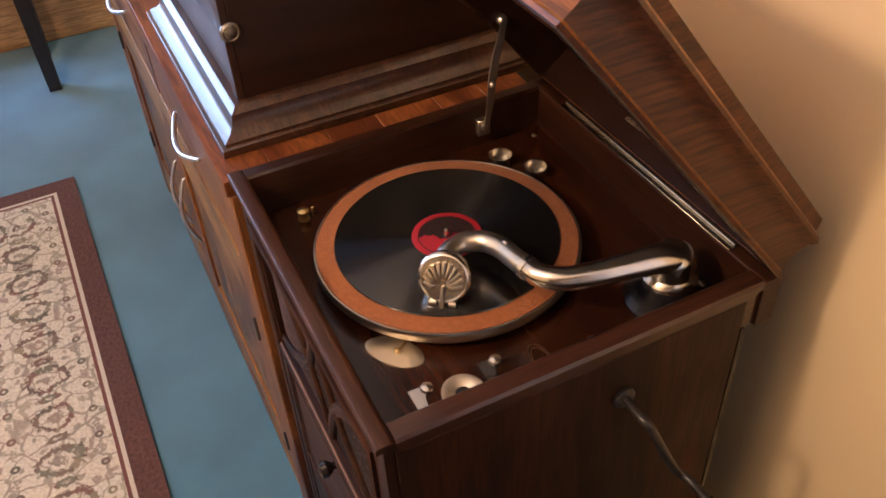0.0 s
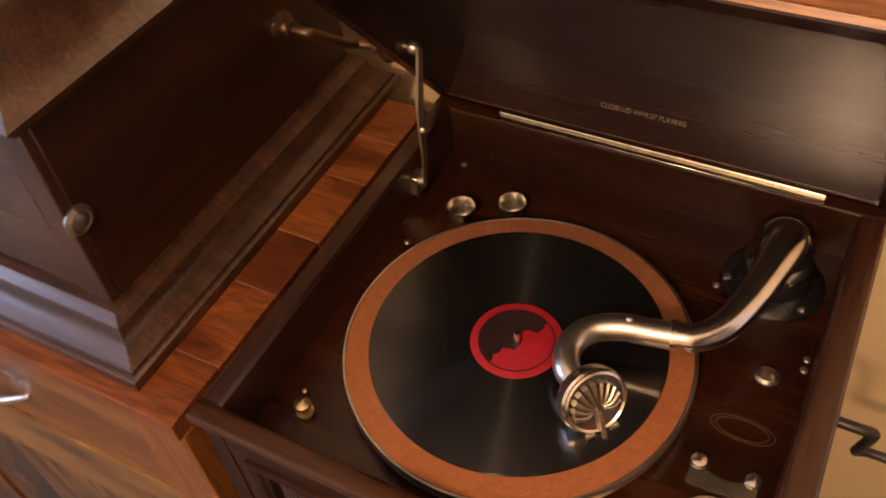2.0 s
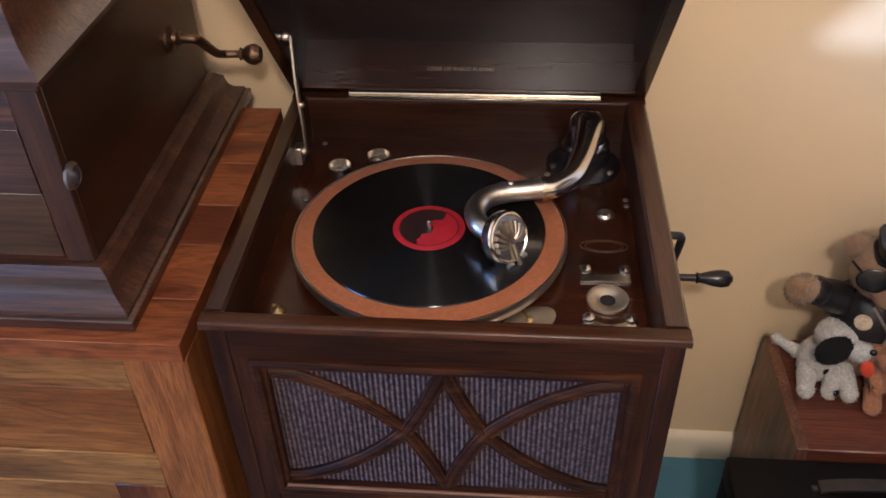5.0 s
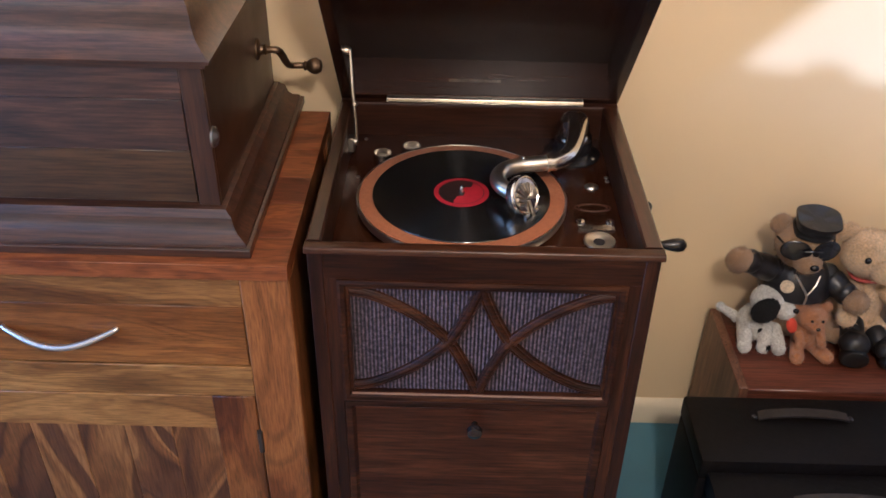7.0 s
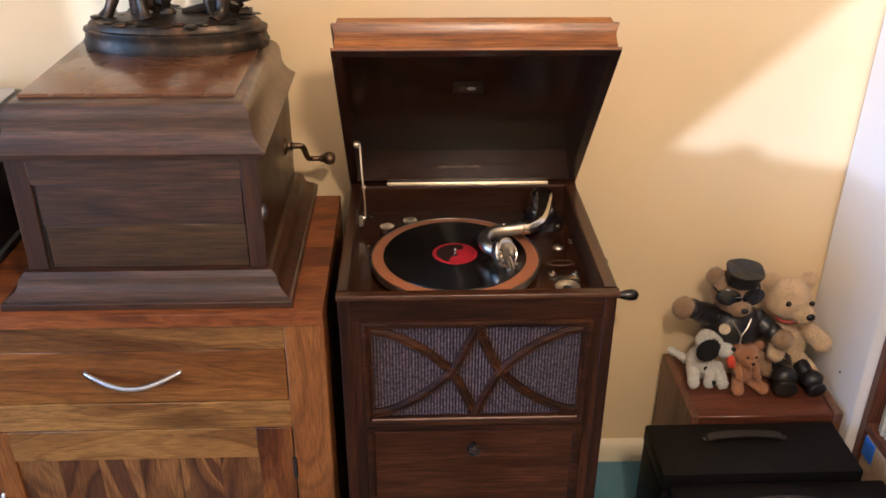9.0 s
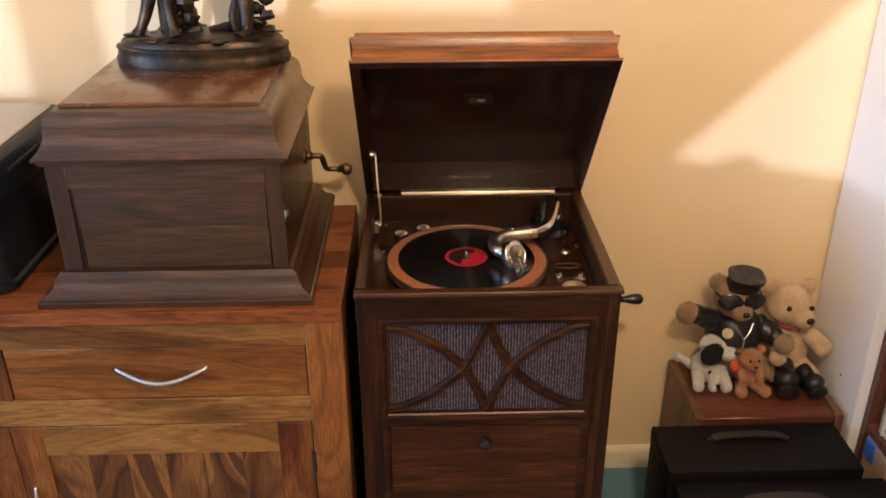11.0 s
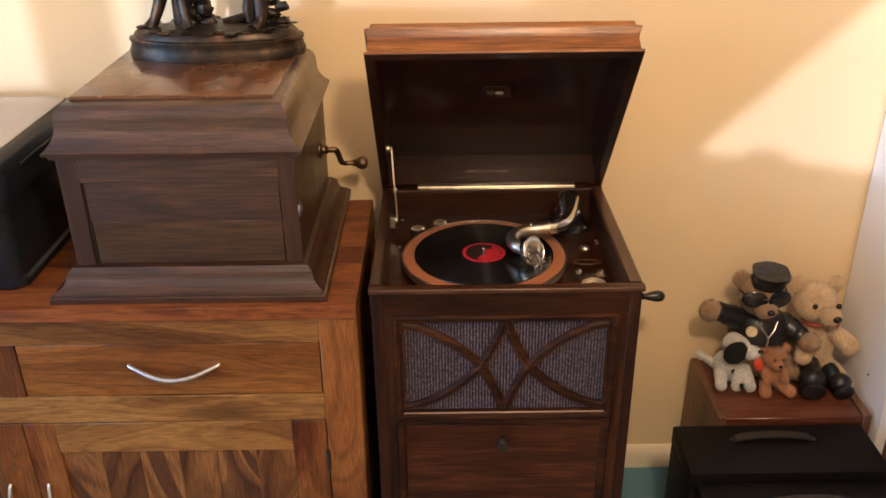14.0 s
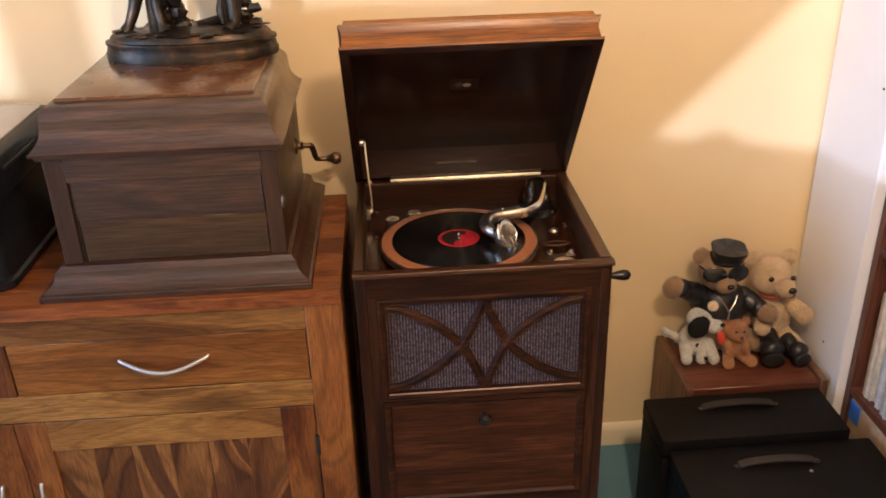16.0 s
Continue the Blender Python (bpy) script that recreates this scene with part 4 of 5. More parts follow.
    k = part("crank", lathe(bm_new(), [(0.016, 0), (0.016, 0.003), (0.008, 0.006), (0.007, 0.010), (0.009, 0.014), (0.005, 0.016)], 20, pose(cx + hw, 0.346, 0.945, 0, 90, 0)), bronze, g, "dark bronze winding crank")
    part("crank_arm", tube(bm_new(), [(cx + hw, 0.346, 0.945), (cx + hw + 0.024, 0.346, 0.945), (cx + hw + 0.031, 0.350, 0.942), (cx + hw + 0.033, 0.364, 0.930), (cx + hw + 0.034, 0.396, 0.902), (cx + hw + 0.037, 0.412, 0.892), (cx + hw + 0.050, 0.417, 0.890), (cx + hw + 0.060, 0.417, 0.890)], [0.0055, 0.0055, 0.0058, 0.0060, 0.0055, 0.005, 0.005, 0.005], 12, 5), bronze, k)
    part("crank_knob", lathe(bm_new(), [(0.005, 0), (0.0085, 0.002), (0.0065, 0.005), (0.010, 0.009), (0.0132, 0.016), (0.0132, 0.021), (0.0095, 0.028), (0.003, 0.030)], 22, pose(cx + hw + 0.056, 0.417, 0.890, 0, 90, 0)), bronze, k)
    return g


mahog_flap = wood("mahogany_flap", (0.0190, 0.0092, 0.0034), (0.0440, 0.0220, 0.0082), (0.0800, 0.0420, 0.0160), "x", 0.36, figure=1.0, twist=1.8, coat=0.5, grain=0.8, coat_rough=0.28, spec=0.35)
table_gramophone()


# ---- bronze figure group ----
def statue():
    z = 1.1352
    cx, cy = -0.287, 0.356
    bm = bmesh.new()
    lathe(bm, [(0.162, 0), (0.163, 0.012), (0.160, 0.016), (0.158, 0.026), (0.161, 0.030), (0.160, 0.034), (0.152, 0.036), (0.150, 0.042), (0.144, 0.047), (0.10, 0.052), (0.03, 0.054)], 64, pose(cx, cy, z), 0.48)
    for i in range(46):
        a, r = i * 2.399, 0.145 * math.sqrt((i + 0.5) / 46)
        ball(bm, (cx + r * math.cos(a), cy + 0.55 * r * math.sin(a), z + 0.0505), (0.013, 0.010, 0.0016 + 0.0008 * (i % 3)), seg=12, rough=0.25, seed=i)
    zb = z + 0.050
    # striding legs, stump and draped leg as plain tapered shapes
    tube(bm, [(cx - 0.118, cy - 0.010, zb), (cx - 0.108, cy - 0.006, zb + 0.015), (cx - 0.094, cy, zb + 0.05), (cx - 0.082, cy + 0.005, zb + 0.10), (cx - 0.06, cy + 0.01, zb + 0.20)], [0.012, 0.0095, 0.012, 0.016, 0.024], 12, 5)
    tube(bm, [(cx - 0.042, cy - 0.026, zb), (cx - 0.047, cy - 0.020, zb + 0.016), (cx - 0.052, cy - 0.012, zb + 0.05), (cx - 0.050, cy - 0.006, zb + 0.10), (cx - 0.045, cy + 0.005, zb + 0.20)], [0.012, 0.0090, 0.0115, 0.016, 0.024], 12, 5)
    tube(bm, [(cx - 0.066, cy + 0.016, zb - 0.004), (cx - 0.062, cy + 0.014, zb + 0.05), (cx - 0.056, cy + 0.012, zb + 0.11), (cx - 0.05, cy + 0.01, zb + 0.18)], [0.014, 0.017, 0.022, 0.03], 14, 5)
    for i in range(12):
        a = i * 1.9
        ball(bm, (cx - 0.030 + 0.016 * math.cos(a), cy + 0.010 + 0.012 * math.sin(a), zb + 0.006 + 0.0085 * i), (0.016, 0.012, 0.013), seg=8, rough=0.6, seed=i + 60)
    tube(bm, [(cx + 0.012, cy + 0.012, zb + 0.004), (cx + 0.060, cy + 0.018, zb + 0.012), (cx + 0.105, cy + 0.020, zb + 0.008)], [0.007, 0.009, 0.006], 8, 4)
    tube(bm, [(cx + 0.076, cy - 0.034, zb - 0.001), (cx + 0.086, cy - 0.018, zb + 0.012), (cx + 0.088, cy - 0.010, zb + 0.04), (cx + 0.082, cy - 0.004, zb + 0.09), (cx + 0.062, cy, zb + 0.20)], [0.0115, 0.012, 0.0145, 0.018, 0.026], 12, 5)
    for i in range(7):
        tube(bm, [(cx + 0.068 + 0.003 * i, cy - 0.020 + 0.004 * i, zb + 0.010), (cx + 0.064 + 0.004 * i, cy - 0.014 + 0.005 * i, zb + 0.035), (cx + 0.070 + 0.004 * i, cy - 0.004 + 0.004 * i, zb + 0.07)], [0.006, 0.009, 0.005], 8, 3)
    for i in range(14):
        a = i * 2.1
        ball(bm, (cx + 0.108 + 0.014 * math.cos(a), cy + 0.014 + 0.014 * math.sin(a), zb + 0.004 + 0.009 * i), (0.014, 0.011, 0.010), seg=8, rough=0.6, seed=i + 90)
    # upper masses, plain
    ball(bm, (cx - 0.05, cy + 0.01, zb + 0.27), (0.045, 0.035, 0.09), seg=16)
    ball(bm, (cx + 0.06, cy + 0.005, zb + 0.26), (0.045, 0.036, 0.085), seg=16)
    ob = part("bronze_statue", bm, bronze_statue)
    return tagged(ob, "dark bronze figure group on an oval base, on the gramophone lid", "statue")


def statue_material():
    mat, t, b = blank("patinated_bronze", 0.38, 0.75)
    n = node(t, "ShaderNodeTexNoise", Scale=26.0, Detail=6.0, Roughness=0.65)
    t.links.new(placed(t, (1, 1, 1), False), n.inputs["Vector"])
    r = ramp(t, n.outputs[0], [(0.34, (0.020, 0.020, 0.019)), (0.52, (0.048, 0.036, 0.026)), (0.70, (0.13, 0.070, 0.040))])
    t.links.new(r.outputs[0], b.inputs["Base Color"])
    bumped(t, b, n.outputs[0], 0.4, 0.003)
    return mat


bronze_statue = statue_material()
statue()


# ---- black lidded box at the sideboard's far end ----
def black_box():
    b = thing("black_case", (-0.79, 0.28, 0.795), "black plastic case with a pale glossy top, on the sideboard", "case")
    x0, x1, y0, y1 = -1.00, -0.598, 0.062, 0.47
    bm = bmesh.new()

    def rr(x0, x1, y0, y1, r, z, n=6):
        pts = []
        for cx, cy, a0 in ((x1 - r, y0 + r, -90), (x1 - r, y1 - r, 0), (x0 + r, y1 - r, 90), (x0 + r, y0 + r, 180)):
            pts += [(cx + r * math.cos(radians(a0 + 90 * i / n)), cy + r * math.sin(radians(a0 + 90 * i / n)), z) for i in range(n + 1)]
        return pts
    loft(bm, [rr(x0 + d, x1 - d, y0 + d, y1 - d, 0.03, z) for d, z in ((0.004, 0.7955), (0.0, 0.800), (0.0, 0.812), (0.006, 0.815), (0.006, 0.940), (0.0, 0.945), (0.0, 0.957))])
    part("body", bm, black_plastic, b)
    bm = bmesh.new()
    loft(bm, [rr(x0 + d, x1 - d, y0 + d, y1 - d, 0.028, z) for d, z in ((-0.003, 0.9585), (-0.005, 0.966), (-0.001, 0.995), (0.006, 1.016), (0.012, 1.023), (0.024, 1.027))])
    l = part("lid", bm, black_plastic, b)
    bm = bmesh.new()
    loft(bm, [rr(x0 + d, x1 - d, y0 + d, y1 - d, 0.022, z) for d, z in ((0.026, 1.0272), (0.026, 1.0300), (0.029, 1.0312))])
    part("lid_top", bm, grey_gloss, l, "glossy grey top plate, paled for the wall mirrored in it")
    part("side_trim", box(bm_new(), x1 - 0.002, x1 + 0.004, 0.14, 0.30, 0.996, 1.003, 0.001), black_plastic, l)
    return b


black_plastic = plain("black_plastic", (0.009, 0.011, 0.016), 0.27, 0.25, 90, 0.02)
black_plastic.node_tree.nodes["Principled BSDF"].inputs["Specular IOR Level"].default_value = 0.3
# Grey top is paled: the wall's reflection is partly in its colour.
grey_gloss = plain("grey_gloss_plastic", (0.42, 0.40, 0.38), 0.14, 0.05, 8)
black_box()


# ---- wooden chest and two black carrying cases ----
def red_chest():
    c = thing("wooden_chest", (0.89, 0.39, 0), "low reddish-brown wooden chest against the wall", "chest")
    x0, x1, y0, y1, h = 0.722, 1.058, 0.270, 0.505, 0.338
    t = 0.018
    part("side_panel", box(bm_new(), x0, x0 + t, y0, y1, 0.0, h + 0.006, 0.0015), chest_side, c)
    part("side_panel", box(bm_new(), x1 - t, x1, y0, y1, 0.0, h + 0.006, 0.0015), chest_side, c)
    part("lid", box(bm_new(), x0 + t, x1 - t, y0 + 0.004, y1, h - 0.016, h, 0.002), chest_red, c, "polished red-brown lid")
    part("front_panel", box(bm_new(), x0 + t, x1 - t, y0 + 0.006, y0 + 0.020, 0.0, h - 0.016), chest_red, c)
    part("back_panel", box(bm_new(), x0 + t, x1 - t, y1 - 0.014, y1, 0.0, h - 0.016), chest_side, c)


chest_side = wood("chest_side_wood", (0.08, 0.035, 0.02), (0.14, 0.065, 0.036), (0.20, 0.10, 0.056), "z", 0.4)
chest_red = wood("chest_red_wood", (0.080, 0.022, 0.011), (0.115, 0.034, 0.017), (0.150, 0.050, 0.026), "x", 0.36, coat=0.2)
red_chest()
leatherette = plain("black_leatherette", (0.0058, 0.0048, 0.0046), 0.5, 0.4, 130, 0.3)
leatherette.node_tree.nodes["Principled BSDF"].inputs["Specular IOR Level"].default_value = 0.14


def record_case(x0, x1, y0, y1, h, hx, hy, label):
    c = thing("record_case", ((x0 + x1) / 2, (y0 + y1) / 2, 0), label, "case", "black record cases on the carpet")
    part("body", box(bm_new(), x0, x1, y0, y1, 0.0, h - 0.045, 0.006, 2), leatherette, c)
    part("lid", box(bm_new(), x0 - 0.001, x1 + 0.001, y0 - 0.001, y1 + 0.001, h - 0.043, h, 0.006, 2), leatherette, c)
    bm = bmesh.new()
    rings = []
    for i in range(13):
        t = i / 12
        k = math.sin(math.pi * t) ** 0.6
        x = hx - 0.08 + 0.16 * t
        rings.append([(x, hy - 0.010, h + 0.001 + 0.010 * k), (x, hy + 0.010, h + 0.001 + 0.010 * k), (x, hy + 0.010, h + 0.005 + 0.010 * k), (x, hy - 0.010, h + 0.005 + 0.010 * k)])
    loft(bm, rings)
    part("handle", bm, plain("worn_black_strap", (0.020, 0.016, 0.014), 0.5, 0.4, 60), c, "worn black strap handle")
    for s in (-1, 1):
        part("rivet", lathe(bm_new(), [(0.006, 0), (0.005, 0.003), (0.002, 0.004)], 12, pose(hx + s * 0.085, hy, h)), iron, c)
    part("clasp", box(bm_new(), (x0 + x1) / 2 - 0.014, (x0 + x1) / 2 + 0.014, y0 - 0.004, y0 - 0.001, h - 0.062, h - 0.028, 0.001), nickel, c)
    if y0 < 0:
        part("stud", lathe(bm_new(), [(0.004, 0), (0.004, 0.002), (0.0015, 0.003)], 10, pose(hx + 0.06, hy - 0.03, h)), nickel, c)
    return c


record_case(0.622, 1.030, 0.108, 0.262, 0.330, 0.822, 0.212, "black leatherette record case with a strap handle, beside the chest")
record_case(0.634, 1.072, -0.095, 0.104, 0.308, 0.842, 0.041, "black leatherette record case with a worn handle and stud")


# ---- stuffed animals on the chest: one plain furry mesh each, with their clothes ----
def fur(name, color, scale=260, sheen=0.4):
    mat, t, b = blank(name, 0.95)
    n = node(t, "ShaderNodeTexNoise", Scale=scale, Detail=4.0, Roughness=0.75)
    co = placed(t, (1, 1, 1))
    t.links.new(co, n.inputs["Vector"])
    m = node(t, "ShaderNodeTexNoise", Scale=26.0, Detail=3.0)
    t.links.new(co, m.inputs["Vector"])
    a = ramp(t, n.outputs[0], [(0.3, tuple(c * 0.55 for c in color)), (0.7, tuple(min(1, c * 1.25) for c in color))])
    c2 = ramp(t, m.outputs[0], [(0.3, (0.75, 0.72, 0.7)), (0.7, (1.1, 1.1, 1.1))])
    t.links.new(mixed(t, 1.0, a.outputs[0], c2.outputs[0], "MULTIPLY"), b.inputs["Base Color"])
    bumped(t, b, n.outputs[0], 1.0, 0.006)
    b.inputs["Sheen Weight"].default_value = sheen
    return mat


def furry(bm, density=3, length=0.004, seed=1):
    """Short tufts standing off the faces, as part of the same skin."""
    rng = random.Random(seed)
    bm.normal_update()
    spots = []
    for f in bm.faces[:]:
        if f.calc_area() < 1e-6:
            continue
        vs = [v.co for v in f.verts]
        for _ in range(density):
            w = [rng.random() for _ in vs]
            s = sum(w)
            p = sum((v * (k / s) for v, k in zip(vs, w)), Vector())
            spots.append((p, f.normal.copy()))
    for p, n in spots:
        lean = Vector((rng.uniform(-0.5, 0.5), rng.uniform(-0.5, 0.5), rng.uniform(-0.7, 0.3)))
        side = n.orthogonal().normalized()
        side.rotate(Matrix.Rotation(rng.uniform(0, 6.28), 3, n))
        a, b = bm.verts.new(p + side * 0.0009), bm.verts.new(p - side * 0.0009)
        c = bm.verts.new(p + (n + lean).normalized() * length * rng.uniform(0.6, 1.3))
        bm.faces.new((a, b, c))
    return bm


def limb(bm, a, b, ra, rb):
    a, b = Vector(a), Vector(b)
    tube(bm, [a, a.lerp(b, 0.3), a.lerp(b, 0.75), b], [ra * 0.8, ra, rb, rb * 0.75], 12, 4)
    ball(bm, a, (ra, ra, ra), seg=10)
    ball(bm, b, (rb, rb, rb), seg=10)


leather = plain("black_toy_leather", (0.014, 0.013, 0.014), 0.30, 0.3, 120, 0.3)
Z0 = 0.339


def biker_bear():
    f = fur("brown_fur", (0.40, 0.23, 0.10))
    c = thing("teddy_bear", (0.850, 0.43, Z0), "brown teddy bear in black leather jacket, cap and sunglasses", "teddy bear", "stuffed animals on the chest")
    bm = bmesh.new()
    ball(bm, (0.846, 0.440, 0.415), (0.062, 0.050, 0.075), seg=18)
    limb(bm, (0.875, 0.436, 0.369), (0.940, 0.408, 0.366), 0.026, 0.022)
    limb(bm, (0.890, 0.445, 0.372), (1.000, 0.402, 0.364), 0.026, 0.020)
    part("body", furry(bm, 2, 0.005, 1), f, c)
    bm = bmesh.new()
    ball(bm, (0.838, 0.425, 0.560), (0.050, 0.046, 0.050), seg=20)
    ball(bm, (0.838, 0.385, 0.543), (0.026, 0.024, 0.020), seg=14)
    for s in (-1, 1):
        ball(bm, (0.838 + s * 0.046, 0.432, 0.595), (0.020, 0.010, 0.020), seg=12)
    h = part("head", furry(bm, 2, 0.005, 2), f, c)
    bm = bmesh.new()
    ball(bm, (0.841, 0.360, 0.548), (0.0085, 0.006, 0.006), seg=12)
    part("nose", bm, black_paint, h)
    bm = bmesh.new()
    for s in (-1, 1):
        lathe(bm, [(0.027, 0), (0.0275, 0.002), (0.024, 0.004)], 20, pose(0.838 + s * 0.027, 0.382 + 0.004 * abs(s), 0.568, 84, 0, s * 14), 0.72)
    tube(bm, [(0.822, 0.375, 0.572), (0.838, 0.371, 0.575), (0.854, 0.375, 0.572)], 0.0022, 8, 4)
    for s in (-1, 1):
        tube(bm, [(0.838 + s * 0.040, 0.386, 0.572), (0.838 + s * 0.052, 0.420, 0.575)], 0.002, 8, 0)
    part("sunglasses", bm, black_paint, h, "black plastic sunglasses")
    # cap: tall square-cornered crown tipped towards the room, band, and short peak
    def square(r, z, p=3.4):
        ring = []
        for i in range(32):
            a = 2 * math.pi * i / 32
            k = r / (abs(math.cos(a)) ** p + abs(math.sin(a)) ** p) ** (1 / p)
            ring.append((k * math.cos(a), 0.8 * k * math.sin(a), z + 0.0015 * math.sin(5 * a)))
        return ring
    tip = pose(0.842, 0.410, 0.598, 16, 4, 0)
    bm = loft(bm_new(), [square(r, z) for r, z in ((0.032, -0.004), (0.033, 0.008), (0.0345, 0.010), (0.037, 0.020), (0.040, 0.028), (0.039, 0.0315), (0.030, 0.0300), (0.010, 0.0275))])
    bm.transform(tip)
    cap = part("cap", bm, leather, h, "black leather cap with a tall crown")
    bm = loft(bm_new(), [square(r, z) for r, z in ((0.0335, -0.005), (0.0348, -0.003), (0.0350, 0.006), (0.0340, 0.008))])
    bm.transform(tip)
    part("cap_band", bm, boot_sole, cap)
    bm = bmesh.new()
    loft(bm, [[(0.842 + r * math.sin(radians(a)), 0.414 - r * math.cos(radians(a)), 0.596 - (r - 0.036) * 0.3 + dz) for a in range(-60, 61, 10)] for r, dz in ((0.028, 0), (0.041, 0), (0.041, 0.002), (0.028, 0.003))], cap=False, closed=False)
    part("peak", bm, leather, cap)
    # jacket with sleeves, collar, zip and badge
    bm = bmesh.new()
    loft(bm, [[(0.846 + rx * math.cos(a), 0.438 + ry * math.sin(a), z) for a in [2 * math.pi * i / 24 for i in range(24)]] for rx, ry, z in ((0.063, 0.052, 0.450), (0.069, 0.058, 0.456), (0.068, 0.056, 0.470), (0.064, 0.052, 0.490), (0.050, 0.044, 0.508), (0.034, 0.034, 0.518))])
    limb(bm, (0.795, 0.432, 0.496), (0.742, 0.416, 0.526), 0.026, 0.023)
    limb(bm, (0.898, 0.432, 0.485), (0.926, 0.400, 0.470), 0.026, 0.023)
    j = part("jacket", bm, leather, c, "black leather biker jacket")
    part("zip", tube(bm_new(), [(0.846, 0.3795, 0.456), (0.847, 0.3815, 0.474), (0.836, 0.3870, 0.493), (0.823, 0.4000, 0.510)], 0.0022, 8, 4), nickel, j, "steel zip")
    part("zip", tube(bm_new(), [(0.847, 0.3815, 0.474), (0.860, 0.3870, 0.492), (0.870, 0.3990, 0.508)], 0.0018, 8, 4), nickel, j)
    part("badge", lathe(bm_new(), [(0.0125, 0), (0.0125, 0.002), (0.009, 0.003)], 20, pose(0.813, 0.3940, 0.486, 76, 0, -26)), plain("badge_cream", (0.62, 0.50, 0.34), 0.4, 0.3, 200), j, "round cream badge")
    bm = bmesh.new()
    part("paw", furry(ball(bm_new(), (0.719, 0.409, 0.533), (0.026, 0.018, 0.026), seg=14), 3, 0.005, 3), f, c)
    ball(bm, (0.940, 0.378, 0.466), (0.024, 0.024, 0.022), seg=14)
    part("paw", furry(bm, 3, 0.005, 3), f, c)
    # boots lying with rounded toes towards the room
    for x, y, z, turn, q in ((0.954, 0.356, 0.369, -10, 1.04), (1.018, 0.350, 0.365, 14, 0.88)):
        m = pose(x, y, z, 0, 0, turn) @ Matrix.Diagonal((q, q, q, 1))
        bm = bmesh.new()
        ball(bm, (0, 0.004, 0.010), (0.028, 0.024, 0.024), seg=18, rough=0.08, seed=3)
        ball(bm, (0.002, 0.022, 0.004), (0.024, 0.026, 0.024), seg=16, rough=0.1, seed=5)
        tube(bm, [(0, 0.026, 0.004), (0, 0.044, 0.012), (0, 0.058, 0.014)], [0.022, 0.023, 0.024], 14, 4)
        bm.transform(m)
        boot = part("boot", bm, leather, c, "shiny black boot")
        bm = bmesh.new()
        outline = [(0.024 * math.cos(a), -0.008 + 0.017 * math.sin(a) * (1.25 if math.sin(a) > 0 else 0.9)) for a in [2 * math.pi * i / 20 for i in range(20)]]
        loft(bm, [[(u * w, yy, v * w) for u, v in outline] for yy, w in ((-0.026, 0.7), (-0.0245, 0.95), (-0.021, 1.06), (-0.014, 1.08), (-0.006, 1.02))])
        bm.transform(m)
        part("sole", bm, boot_sole, boot, "dark rubber sole")
    h.location += Vector((-0.006, 0, 0.005))


boot_sole = plain("dull_black_rubber", (0.0075, 0.0068, 0.0068), 0.36, 0.3, 90, 0.2)


def tan_bear():
    f = fur("golden_fur", (0.84, 0.57, 0.31))
    c = thing("teddy_bear", (0.985, 0.45, Z0), "golden teddy bear with a red ribbon, sitting against the wall", "teddy bear", "stuffed animals on the chest")
    bm = bmesh.new()
    ball(bm, (0.985, 0.455, 0.410), (0.048, 0.044, 0.072), seg=18)
    limb(bm, (0.955, 0.430, 0.455), (0.935, 0.385, 0.425), 0.021, 0.020)
    limb(bm, (1.015, 0.435, 0.460), (1.040, 0.395, 0.445), 0.021, 0.022)
    limb(bm, (0.965, 0.425, 0.375), (0.955, 0.360, 0.362), 0.025, 0.022)
    limb(bm, (1.010, 0.425, 0.375), (1.030, 0.365, 0.362), 0.025, 0.022)
    part("body", furry(bm, 2, 0.006, 5), f, c)
    bm = bmesh.new()
    ball(bm, (0.965, 0.440, 0.535), (0.050, 0.044, 0.047), seg=20)
    ball(bm, (0.982, 0.398, 0.522), (0.026, 0.028, 0.022), seg=14)
    for s in (-1, 1):
        ball(bm, (0.965 + s * 0.042, 0.452, 0.572), (0.020, 0.010, 0.020), seg=12)
    h = part("head", furry(bm, 2, 0.006, 6), f, c)
    bm = ball(bm_new(), (0.988, 0.371, 0.527), (0.010, 0.006, 0.008), seg=12)
    part("nose", bm, black_paint, h)
    for x in (0.946, 0.998):
        part("eye", ball(bm_new(), (x, 0.397, 0.546), (0.0065, 0.005, 0.0065), seg=10), black_paint, h)
    bm = bmesh.new()
    tube(bm, [(0.985 + 0.042 * math.cos(a), 0.445 + 0.040 * math.sin(a), 0.490 + 0.004 * math.sin(3 * a)) for a in [2 * math.pi * i / 16 for i in range(17)]], 0.0036, 8, 2)
    part("ribbon", bm, plain("red_ribbon", (0.42, 0.075, 0.055), 0.7), c, "thin red ribbon collar")


